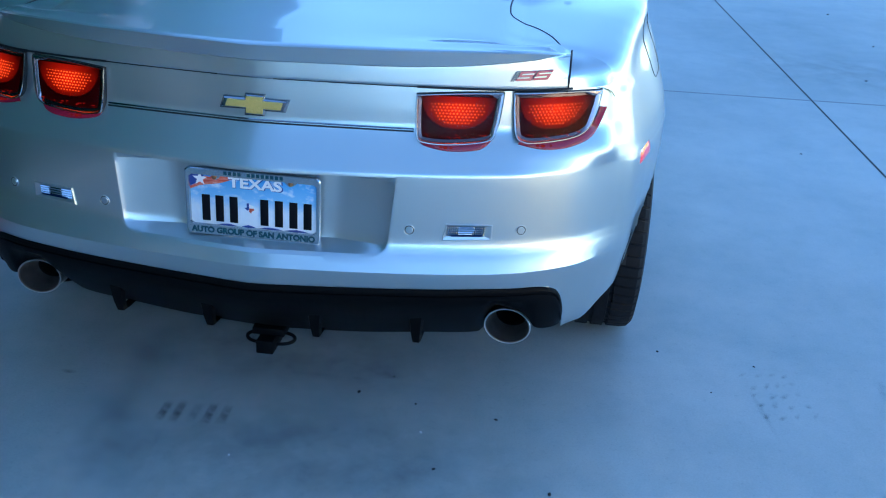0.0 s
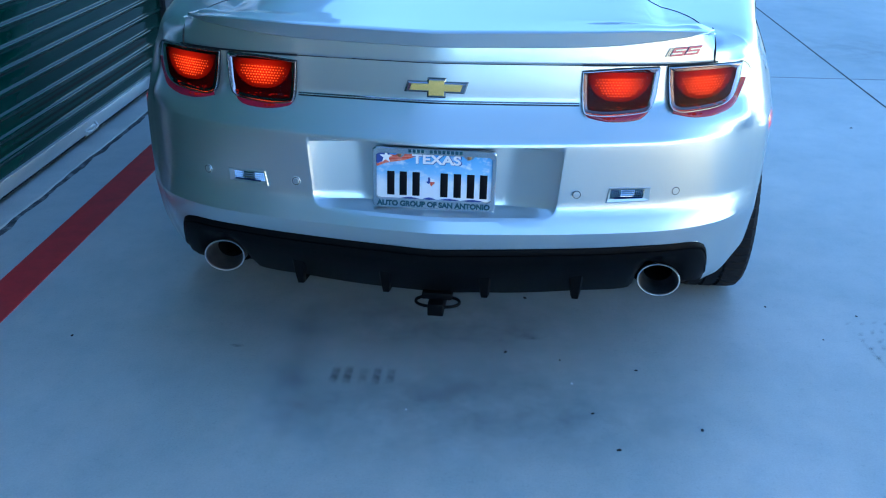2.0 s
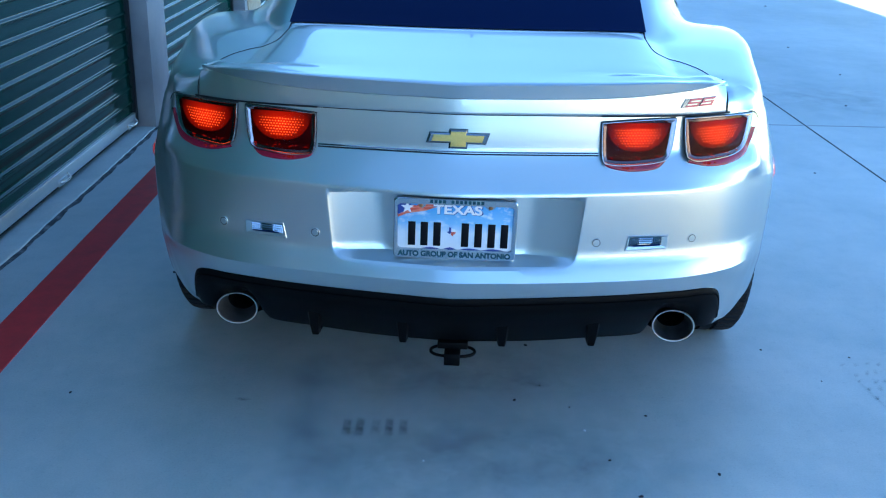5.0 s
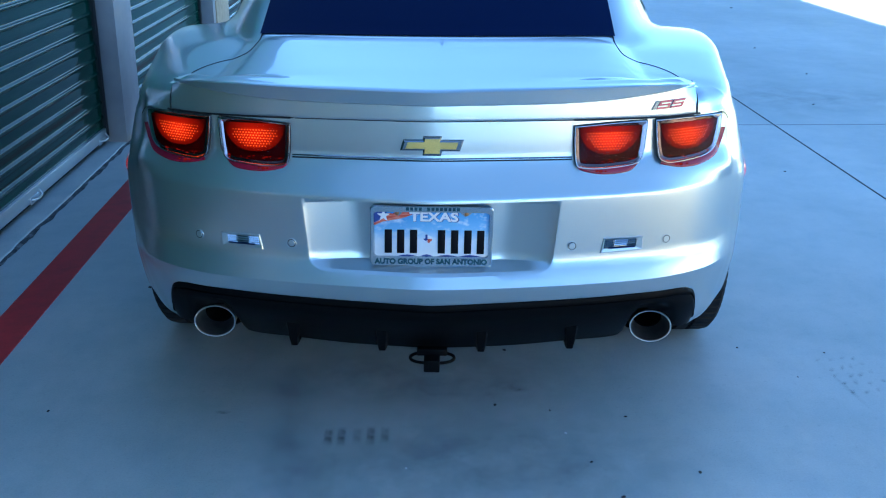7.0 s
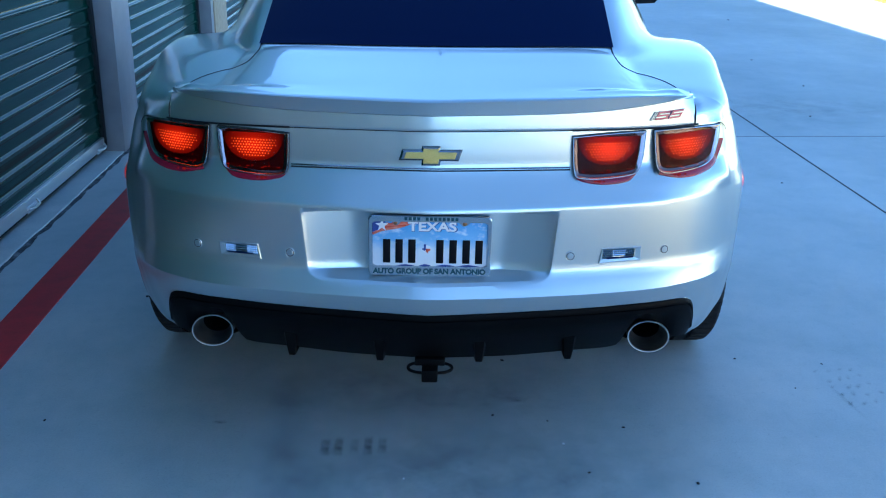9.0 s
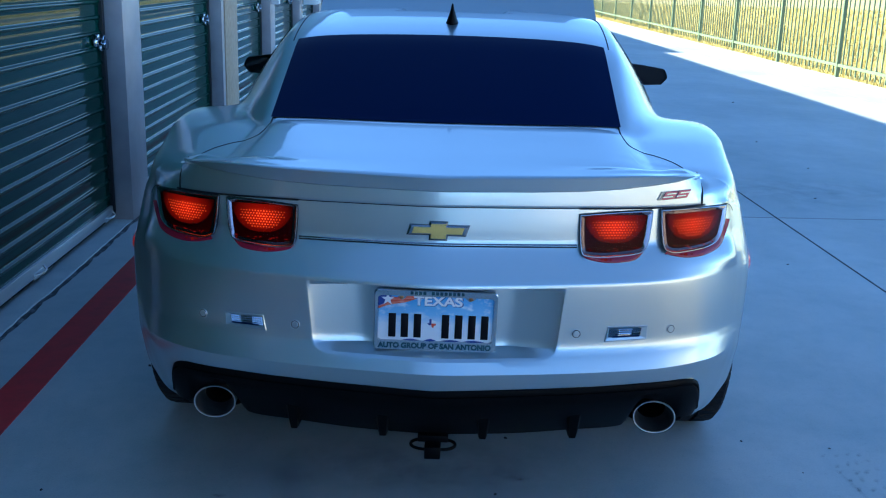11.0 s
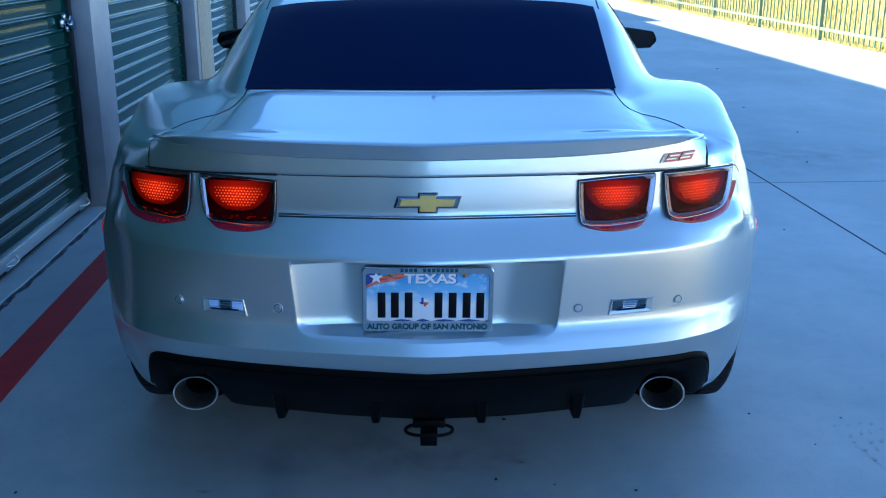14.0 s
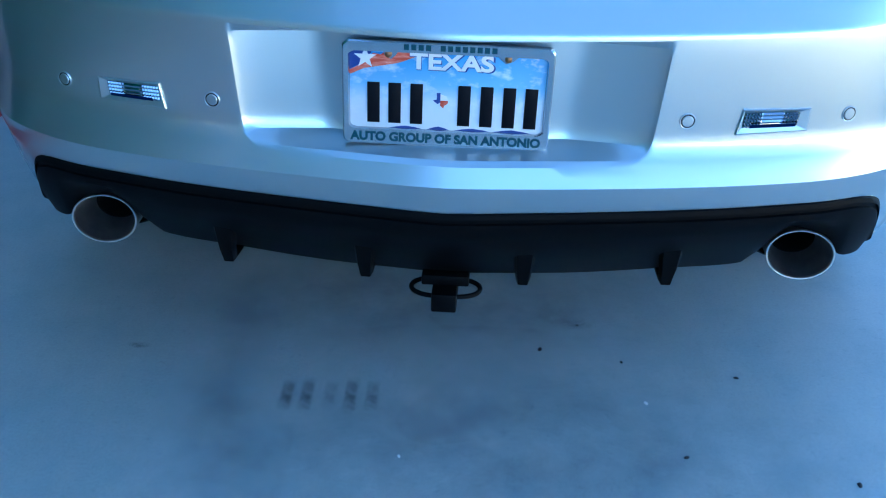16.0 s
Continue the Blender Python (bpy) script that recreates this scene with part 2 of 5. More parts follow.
def tube(bm, pts, radius, segs=10, closed=False):
    """A round bar along points."""
    pts = [Vector(p) for p in pts]
    rows = []
    n = len(pts)
    up = Vector((0.013, 0.021, 1)).normalized()
    for i, p in enumerate(pts):
        a = pts[(i - 1) % n] if closed or i > 0 else p
        b = pts[(i + 1) % n] if closed or i < n - 1 else p
        d = (b - a).normalized()
        s = d.cross(up)
        s = s.normalized() if s.length > 1e-4 else Vector((1, 0, 0))
        t = s.cross(d)
        rows.append([p + radius * (math.cos(2 * math.pi * k / segs) * s + math.sin(2 * math.pi * k / segs) * t) for k in range(segs)])
    if closed:
        rows.append(rows[0])
    vs, fs = grid(bm, rows, True)
    if not closed:
        bm.faces.new(vs[0])
        bm.faces.new(vs[-1])


def curve_y(table):
    """A smooth function through (x, y) pairs (monotone cubic)."""
    xs = np.array([a for a, _ in table], float)
    ys = np.array([b for _, b in table], float)
    h = np.diff(xs)
    d = np.diff(ys) / h
    m = np.zeros(len(xs))
    m[0], m[-1] = d[0], d[-1]
    for i in range(1, len(xs) - 1):
        if d[i - 1] * d[i] > 0:
            w1, w2 = 2 * h[i] + h[i - 1], h[i] + 2 * h[i - 1]
            m[i] = (w1 + w2) / (w1 / d[i - 1] + w2 / d[i])

    def f(x):
        x = min(max(x, xs[0]), xs[-1])
        i = int(min(max(np.searchsorted(xs, x) - 1, 0), len(xs) - 2))
        t = (x - xs[i]) / h[i]
        return float((1 + 2 * t) * (1 - t) ** 2 * ys[i] + t * (1 - t) ** 2 * h[i] * m[i]
                     + t * t * (3 - 2 * t) * ys[i + 1] + t * t * (t - 1) * h[i] * m[i + 1])
    return f


def soft_curve(table, width):
    """curve_y with its bends evened out over a width."""
    f = curve_y(table)
    xs = np.arange(table[0][0], table[-1][0], 0.004)
    ks = np.linspace(-2, 2, 17)
    ws = np.exp(-ks * ks)
    ys = []
    for x in xs:
        w = min(width(x) if callable(width) else width, x - xs[0], xs[-1] - x)
        ys.append(float(sum(wk * f(x + w * k / 2) for k, wk in zip(ks, ws)) / ws.sum()))
    return lambda x: float(np.interp(x, xs, ys))


def smooth01(a, b, x):
    t = min(max((x - a) / (b - a), 0.0), 1.0)      # falls when b < a
    return t * t * (3 - 2 * t)


# ---- the place: concrete yard, storage building, fence ----
SITE = pose(-1.782, 0, 0, 0, 0, 2.95)      # x out from the post faces, y along the wall


def place(name, bm, mat, label="", category="", kind="structure", parent=None, smooth=True):
    ob = part(name, bm, mat, parent, label, smooth)
    if not parent:
        ob.matrix_world = SITE
        tagged(ob, label, category, kind=kind)
    return ob


bm = bmesh.new()
for a, b, c, d in ((-0.9, 9.0, -60, 90),):
    vs = [bm.verts.new(p) for p in ((a, c, 0), (b, c, 0), (b, d, 0), (a, d, 0))]
    bm.faces.new(vs)
ground = place("ground", bm, CONCRETE, "pale grey concrete driveway with faint stains", "driveway")
bm = bmesh.new()
vs = [bm.verts.new(p) for p in ((-1500, -1500, -0.03), (1500, -1500, -0.03), (1500, 1500, -0.03), (-1500, 1500, -0.03))]
bm.faces.new(vs)
field = place("field", bm, GRASS, "dry yellow grass field beyond the fence", "field")

boxes("line_paint", [(0.214, -40, -0.01, 0.36, 60, 0.004)], REDPAINT).matrix_world = SITE
line = bpy.data.objects["line_paint"]
tagged(line, "dark red painted line along the storage doors", "painted line", kind="structure")
jt = boxes("joint", [(4.168, -40, -0.01, 4.177, 80, 0.002)], JOINT)
jt.matrix_world = SITE
tagged(jt, "dark sawn joint running along the concrete", "joint", kind="structure")

POST_Y = (-39.8, -36.7, -33.6, -30.5, -27.4, -24.3, -21.2, -18.1, -15.0, -11.9, -8.8, -5.7, -2.55, 0.52, 3.62, 6.72, 9.82, 12.92, 16.0, 19.1, 22.2, 25.3)
WALL_TOP = 3.7
bm = bmesh.new()
box(bm, -0.5, -40, 2.45, -0.02, 22.0, WALL_TOP)
box(bm, -0.6, -40, WALL_TOP, 0.12, 22.0, WALL_TOP + 0.10)
box(bm, -9.0, -40, WALL_TOP + 0.02, -0.5, 60, WALL_TOP + 0.08)
box(bm, -0.5, 22.0, 2.45, -0.02, 60, WALL_TOP + 0.22)
box(bm, -0.6, 22.0, WALL_TOP + 0.22, 0.12, 60, WALL_TOP + 0.32)
wall_west = place("wall_west", bm, TRIMGREEN, "green metal wall band above the storage doors", "wall")
# added black sheet: stands for the shade seen in the door gaps
bm = bmesh.new()
box(bm, -0.45, -40, 0.0, -0.2, 60, 2.45)
place("gap_backing", bm, SEAM, "black backing added behind the doors to keep their gaps dark", "wall")


random.seed(31)


def y_is_pier(y):
    return abs(y - 6.72) < 0.01


def storage_door(y0, y1):
    d = thing("roller_door", SITE @ pose(-0.126, y0, 0.03), "dark green ribbed steel roller door, shut", "door", "storage doors")
    bm = bmesh.new()
    rows = []
    z, pitch = 0.075, 0.088
    # flat band, then a rolled rib with a rounded ledge on top
    prof = ((0.0, 0.0), (0.020, 0.0008), (0.040, 0.0008), (0.054, 0.0), (0.057, 0.0018), (0.059, 0.0052), (0.062, 0.0088), (0.066, 0.0106), (0.070, 0.0108),
            (0.0735, 0.0098), (0.0755, 0.0080), (0.0775, 0.0052), (0.0795, 0.0028), (0.082, 0.0011), (0.085, 0.0002))
    zs = []
    while z < 2.4:
        tilt = random.uniform(-0.032, 0.032)       # slats hang a little unevenly
        zs += [(z + a, b + tilt * (a - 0.027) * smooth01(0.070, 0.054, a)) for a, b in prof]
        z += pitch
    rows = [[(b, 0, a), (b, y1 - y0, a)] for a, b in zs]
    grid(bm, rows)
    part("curtain", bm, DOORGREEN, d, angle=80)
    for e in (0.0, y1 - y0 - 0.045):
        boxes("door_guide", [(-0.02, e, 0.0, 0.022, e + 0.045, 2.4)], SEAM, d, "dark door guide channel", 0.003)
    bm = bmesh.new()
    box(bm, -0.012, 0, 0.012, 0.018, y1 - y0, 0.075, 0.003)
    part("bottom_bar", bm, ALU, d, "pale aluminium bottom bar")
    bm = bmesh.new()
    box(bm, -0.008, 0, 0.0, 0.012, y1 - y0, 0.012)
    part("weather_strip", bm, RUBBER, d, "black rubber strip")
    return d


for i, (a, b) in enumerate(zip(POST_Y, POST_Y[1:])):
    storage_door(a + (0.80 if y_is_pier(a) else 0.38), b - 0.005)
for i, y in enumerate(POST_Y):
    p = thing("door_post", SITE @ pose(0, y, 0), "grey metal door post between the storage doors", "post", "door posts")
    if y_is_pier(y):
        boxes("post_shell", [(-0.2, 0, 0, 0, 0.11, 2.46)], POSTGREY, p, bevel=0.004)
        boxes("pier", [(-0.2, 0.11, 0, 0.01, 0.74, 2.46)], TAN, p, "tan rendered pier", bevel=0.004)
        boxes("trim", [(-0.2, 0.74, 0, 0, 0.80, 2.46)], WHITE, p, "white trim", bevel=0.004)
    else:
        boxes("post_shell", [(-0.2, 0, 0, 0, 0.38, 2.46)], POSTGREY, p, bevel=0.004)


def fence_run():
    f = thing("fence", SITE @ pose(8.80, 0, 0, 0, 0, -0.64), "dark green steel picket fence along the yard", "fence")
    bm = bmesh.new()
    box(bm, -0.032, -0.032, 0, 0.032, 0.032, 2.5, 0.004)
    post = part("post", bm, FENCE, f)
    ys = [-0.36 + 3.04 * k for k in range(24)]
    post.location = (0, ys[0], 0)
    for y in ys[1:]:
        o = post.copy()
        scene.collection.objects.link(o)
        o.location = (0, y, 0)
    for z in (0.2, 2.2):
        boxes("rail", [(-0.02, ys[0], z - 0.025, 0.02, ys[-1], z + 0.025)], FENCE, f)
    near = None
    rest = bmesh.new()
    y = ys[0]
    while y < ys[-1]:
        y += 0.19
        if 11 < y < 40:
            if near is None:
                bm = bmesh.new()
                box(bm, -0.011, -0.011, 0.06, 0.011, 0.011, 2.4)
                near = part("picket", bm, FENCE, f)
                near.location = (0, y, 0)
            else:
                o = near.copy()
                scene.collection.objects.link(o)
                o.location = (0, y, 0)
        else:
            box(rest, -0.011, y - 0.011, 0.06, 0.011, y + 0.011, 2.4)
    tagged(part("pickets", rest, FENCE, f), kind="stuff")
    return f


fence_run()

# dry grass standing behind the fence
random.seed(21)
verts, faces = [], []
for k in range(90000):
    y = random.uniform(9, 60)
    far = random.random() ** 1.8
    x = 8.98 + 24.0 * far
    h = random.uniform(0.03, 0.10) + random.uniform(0.02, 0.16) * smooth01(9.1, 11.0, x)
    a = random.uniform(0, 2 * math.pi)
    w = 0.008 + 0.03 * far
    dx, dy = w * math.cos(a), w * math.sin(a)
    lean = random.uniform(-0.06, 0.06)
    n0 = len(verts)
    verts += [(x - dx, y - dy, -0.04), (x + dx, y + dy, -0.04), (x + lean, y + lean * 0.5, h)]
    faces.append((n0, n0 + 1, n0 + 2))
me = bpy.data.meshes.new("grass_tufts")
me.from_pydata(verts, [], faces)
me.materials.append(GRASS)
tufts = new("grass_tufts", me)
tufts.matrix_world = SITE
tagged(tufts, "dry yellow grass blades along the fence", "grass", kind="stuff")

# unseen low wall where the fence ends, added to bounce sunlight onto the car
bm = bmesh.new()
box(bm, 7.2, -24, 0, 7.4, -1.5, 1.9)
box(bm, 7.15, -24.05, 1.9, 7.45, -1.45, 1.97)
place("bounce_wall", bm, PALE, "low pale wall, unseen, added to bounce sunlight onto the car", "wall")


# ---- the car: body shape as functions of height and plan ----
# plan outline of the right half, from the middle of the tail round to the nose
OUT = [(0, 0), (0.04, 0.0015), (0.1, 0.0064), (0.2, 0.0150), (0.36, 0.032), (0.5, 0.053), (0.614, 0.080), (0.70, 0.118), (0.745, 0.146), (0.774, 0.1655), (0.794, 0.181), (0.808, 0.200), (0.817, 0.228), (0.838, 0.286),
       (0.875, 0.375), (0.907, 0.48), (0.937, 0.62), (0.970, 0.8), (0.988, 1.0), (0.986, 1.3), (0.955, 1.7), (0.93, 2.2),
       (0.928, 2.8), (0.94, 3.3), (0.955, 3.7), (0.95, 4.0), (0.925, 4.3), (0.85, 4.55), (0.72, 4.70), (0.5, 4.79), (0.25, 4.83), (0, 4.84)]
LEN = [0.0]
for (ax, ay), (bx, by) in zip(OUT, OUT[1:]):
    LEN.append(LEN[-1] + math.hypot(bx - ax, by - ay))
out_x = soft_curve(list(zip(LEN, [p[0] for p in OUT])), lambda s: 0.34 * smooth01(0.88, 1.35, s))
out_y = soft_curve(list(zip(LEN, [p[1] for p in OUT])), lambda s: 0.34 * smooth01(0.88, 1.35, s))
tail = curve_y([p for p in OUT if p[1] < 0.9])      # y of the tail over x
tail_soft = soft_curve([(0, 0), (0.04, 0.0015), (0.1, 0.0064), (0.2, 0.0150), (0.36, 0.032), (0.5, 0.053), (0.614, 0.080), (0.70, 0.118), (0.77, 0.172), (0.83, 0.258), (0.875, 0.365)] + [p for p in OUT if 0.4 < p[1] < 0.9], lambda x: 0.15 * smooth01(0.52, 0.66, x) * smooth01(0.89, 0.83, x))
# tail profile: height, depth in the middle, width factor
TAILZ = [(0.33, 0.075, 0.945), (0.36, 0.05, 0.958), (0.40, 0.032, 0.972), (0.44, 0.02, 0.984), (0.485, 0.008, 0.993), (0.51, 0.001, 0.998),
         (0.5365, -0.0058, 1.0), (0.551, 0.0005, 1.0), (0.566, 0.007, 1.001), (0.574, 0.011, 1.001), (0.579, 0.0135, 1.001), (0.585, 0.016, 1.002), (0.592, 0.019, 1.002), (0.600, 0.021, 1.002), (0.615, 0.022, 1.003), (0.65, 0.0225, 1.003),
         (0.72, 0.0240, 1.003), (0.757, 0.0252, 1.002), (0.7625, 0.0256, 1.001), (0.7655, 0.0264, 1.0), (0.7685, 0.0278, 1.0), (0.776, 0.0321, 0.998), (0.80, 0.0455, 0.994), (0.85, 0.071, 0.984), (0.862, 0.076, 0.982),
         (0.90, 0.0785, 0.976), (0.945, 0.0823, 0.968), (0.955, 0.0832, 0.966)]
tail_depth = curve_y([(a, b) for a, b, _ in TAILZ])
tail_width = curve_y([(a, c) for a, _, c in TAILZ])
Z_LOW, Z_HIGH = 0.33, 0.955
edge_top = soft_curve([(0, 0.955), (0.26, 0.955), (0.5, 0.966), (0.8, 0.982), (1.2, 0.985), (1.8, 0.95), (2.5, 0.92), (3.3, 0.90), (4.2, 0.84), (4.6, 0.74), (4.84, 0.68)], 0.3)
edge_low = curve_y([(0, 0.33), (0.3, 0.33), (0.7, 0.24), (1.2, 0.19), (3.5, 0.19), (4.5, 0.20), (4.84, 0.20)])


def fade(y):
    return 1.0 - smooth01(0.195, 0.38, y)


def plan_y(x, z):
    """The corner is folded beside the lamps and round in the bumper."""
    f = smooth01(0.755, 0.80, z)
    return tail(x) * f + tail_soft(x) * (1 - f)


def rear_y(x, z):
    """Depth of the tail at a place across and up."""
    k = tail_width(min(max(z, Z_LOW), Z_HIGH))
    q = plan_y(min(abs(x) / k, 0.95), z)
    zz = min(max(z - lift(x, z), Z_LOW), Z_HIGH)
    return q + tail_depth(zz) * fade(q)


def lift(x, z):
    """The tail's ledges rise a little towards the corners."""
    return 0.014 * (min(abs(x), 0.7) / 0.65) ** 1.6 * smooth01(0.33, 0.47, z) * smooth01(0.90, 0.80, z)


def shell_point(s, z_rel):
    """A point of the side shell: way along the outline and tail-height z_rel."""
    x, y = out_x(s), out_y(s)
    if y < 0.45:
        y += plan_y(x, z_rel) - tail(x)
    lo, hi = edge_low(y), edge_top(y)
    z = lo + (hi - lo) * (z_rel - Z_LOW) / (Z_HIGH - Z_LOW)
    k = tail_width(z_rel)
    front = smooth01(3.9, 4.84, y)
    k -= 0.054 * smooth01(0.12, 0.70, y) * (max(z_rel - 0.72, 0.0) / 0.235) ** 2
    px = x * (1 + (k - 1) * (1 - 0.3 * smooth01(0.9, 1.8, y)))
    px -= 0.026 * smooth01(0.30, 0.60, y) * smooth01(1.0, 0.75, y) * smooth01(0.70, 0.46, z_rel)
    z += lift(px, z_rel) * fade(y)
    py = y + tail_depth(z_rel) * fade(y) - front * 0.12 * ((z_rel - 0.6) / 0.35) ** 2
    return Vector((px, py, z))


car = thing("car", pose(0, 0, 0), "silver two-door coupe with lit red tail lamps and raised bonnet", "car")

WHEEL_Y, WHEEL_Z, ARCH = (1.035, 3.89), 0.362, 0.405
S_SHOULDER, Z_SHOULDER = 0.90, 0.80


def build_shell():
    bm = bmesh.new()
    # finer steps across the tail, coarser along the flanks
    ss = [0.0]
    while ss[-1] < LEN[-1] - 1e-4:
        s = ss[-1]
        if s < 0.315:
            st = 0.0145
        elif s < 0.345:
            st = 0.004
        elif s < S_SHOULDER - 0.02:
            st = 0.018
        elif s < S_SHOULDER:
            st = S_SHOULDER - s
        elif s < 1.3:
            st = 0.018
        elif s < 2.1:
            st = 0.022
        else:
            st = 0.03
        ss.append(min(s + st, LEN[-1]))
    zs = [t[0] for t in TAILZ]
    fine = []
    for a, b in zip(zs, zs[1:]):
        n = max(1, int(round((b - a) / 0.014)))
        fine += [a + (b - a) * k / n for k in range(n)]
    fine.append(zs[-1])
    S_REC = 0.331
    # the bumper's foot sweeps up to the wheel arch
    hem = curve_y([(0.0, 0.33), (0.86, 0.33), (0.89, 0.333), (0.92, 0.352), (0.95, 0.376), (0.98, 0.395), (1.01, 0.410), (1.04, 0.419), (1.10, 0.428), (1.35, 0.435), (1.6, 0.33), (LEN[-1], 0.33)])
    for side in (1, -1):
        rows = []
        for z in fine:
            row = []
            for s in ss:
                p = shell_point(s, max(z, hem(s)))
                if s < 0.62 and 0.560 <= z <= 0.757:
                    # number plate recess: deepest behind the plate, scooped out at the foot
                    t = (0.757 - z) / 0.17
                    wx = p.x
                    lim = 0.331 - 0.016 * min(t, 1.0)
                    turn = min(max((0.606 - z) / 0.036, 0.0), 1.0)
                    lim -= 0.034 * (1 - math.sqrt(1 - turn * turn))
                    if s <= S_REC:
                        wx = p.x * lim / 0.331
                    else:
                        wx = p.x - (0.331 - lim) * (1 - smooth01(S_REC, 0.6, s))
                    p.y += rear_y(wx, z) - rear_y(p.x, z)
                    p.x = wx
                    inside = min(max((lim - wx) / 0.13, 0.0), 1.0)
                    foot = smooth01(0.570, 0.592, z)
                    head = 1.0 if z < 0.752 else 0.0
                    p.y += 0.042 * inside ** 0.75 * foot * head
                row.append((side * p.x, p.y, p.z))
            rows.append(row)
        vs, fs = grid(bm, rows)
        n = len(ss) - 1
        bmesh.ops.delete(bm, geom=[f for i, f in enumerate(fs) if ss[i % n] > S_SHOULDER - 1e-4 and ss[i % n] < LEN[-1] - 0.1 and fine[i // n] > Z_SHOULDER - 1e-4], context='FACES')
    bmesh.ops.remove_doubles(bm, verts=bm.verts, dist=1e-5)
    # wheel arches
    kill = []
    for cy in WHEEL_Y:
        for v in bm.verts:
            if abs(v.co.x) > 0.7:
                d = math.hypot(v.co.y - cy, v.co.z - WHEEL_Z)
                if d < ARCH:
                    v.tag = True
        kill += [f for f in bm.faces if any(v.tag for v in f.verts)]
        done = set()
        for f in list(kill):
            done.add(f)
        bmesh.ops.delete(bm, geom=list(done), context='FACES')
        kill = []
        loose = [v for v in bm.verts if not v.link_faces]
        bmesh.ops.delete(bm, geom=loose, context='VERTS')
        for v in bm.verts:
            if abs(v.co.x) > 0.7 and v.is_boundary and math.hypot(v.co.y - cy, v.co.z - WHEEL_Z) < ARCH + 0.034:
                dy, dz = v.co.y - cy, v.co.z - WHEEL_Z
                d = max(math.hypot(dy, dz), 1e-4)
                v.co.y, v.co.z = cy + dy / d * ARCH, WHEEL_Z + dz / d * ARCH
                v.tag = False
    # opening for the black lower valance

    def in_valance(v):
        c = v.co
        return c.y < 0.42 and abs(c.x) < 0.729 and c.z < valance_top(abs(c.x)) + 0.001
    rim = [(a, valance_top(a)) for a in np.linspace(0, 0.729, 800)] + [(0.729, b) for b in np.linspace(0.414, 0.33, 60)]
    kill = [f for f in bm.faces if all(in_valance(v) for v in f.verts)]
    bmesh.ops.delete(bm, geom=kill, context='FACES')
    for v in bm.verts:
        if in_valance(v) and v.is_boundary:
            a, b = min(rim, key=lambda q: (q[0] - abs(v.co.x)) ** 2 + (q[1] - v.co.z) ** 2)
            v.co.x, v.co.z = math.copysign(a, v.co.x), b
            v.co.y = rear_y(v.co.x, v.co.z)
    # panels
    bm.normal_update()
    for name, test in (("rear_bumper", lambda c: c.y < 0.62), ("quarter_panel", lambda c: 0.62 <= c.y < 1.74), ("door", lambda c: 1.74 <= c.y < 2.96),
                       ("front_wing", lambda c: 2.96 <= c.y < 4.3), ("front_bumper", lambda c: c.y >= 4.3)):
        for side in ((1, -1) if name not in ("rear_bumper", "front_bumper") else (0,)):
            b2 = bm.copy()
            gone = [f for f in b2.faces if not test(f.calc_center_median()) or (side and f.calc_center_median().x * side < 0)]
            bmesh.ops.delete(b2, geom=gone, context='FACES')
            part(name, b2, PAINT, car, angle=20)
    bm.free()


valance_top = curve_y([(0, 0.487), (0.2, 0.493), (0.42, 0.500), (0.58, 0.5055), (0.655, 0.505), (0.685, 0.500), (0.705, 0.489), (0.718, 0.468), (0.726, 0.435), (0.729, 0.415), (0.74, 0.36)])
build_shell()

# top surfaces of the wings and flanks, under the glasshouse
crown = soft_curve([(0.05, 1.030), (0.1, 1.032), (0.2, 1.0375), (0.3, 1.042), (0.4, 1.0465), (0.5, 1.053), (0.6, 1.063), (0.7, 1.067), (0.8, 1.069), (0.95, 1.073), (1.05, 1.072), (1.15, 1.060), (1.3, 1.035), (1.4, 1.020), (1.6, 0.992), (1.8, 0.978), (2.5, 0.98), (3.2, 1.0), (4.0, 0.93), (4.5, 0.82), (4.7, 0.76), (4.84, 0.70)], 0.16)

swell = soft_curve([(0.05, 0.004), (0.1, 0.0095), (0.2, 0.0145), (0.3, 0.0205), (0.4, 0.0245), (0.5, 0.0285), (0.6, 0.0285), (0.68, 0.018), (0.9, 0.0), (5.0, 0.0)], 0.12)

# glasshouse and upper body
roof_z = soft_curve([(0.2, 0.90), (0.5, 1.045), (0.6, 1.0895), (0.67, 1.1145), (0.8, 1.161), (1.0, 1.232), (1.25, 1.312), (1.5, 1.354), (1.9, 1.386), (2.2, 1.374), (2.4, 1.335), (2.7, 1.22), (3.1, 1.04)], 0.12)
rail_x = soft_curve([(0.5, 0.535), (0.66, 0.547), (0.8, 0.556), (1.0, 0.569), (1.25, 0.587), (1.9, 0.612), (2.4, 0.60), (3.1, 0.66)], 0.2)
base_x = soft_curve([(0.5, 0.59), (0.62, 0.625), (0.8, 0.677), (1.05, 0.730), (1.25, 0.762), (1.6, 0.815), (2.4, 0.83), (3.1, 0.82)], 0.06)
base_z = soft_curve([(0.2, 0.82), (0.5, 0.94), (0.62, 0.99), (0.8, 1.035), (1.2, 1.03), (1.8, 0.97), (3.1, 0.95)], 0.06)


def brow(y):
    """How far the roof falls from the middle to the rail."""
    f = smooth01(0.6, 1.2, y)
    return 0.027 - 0.009 * f, 0.004 + 0.018 * f


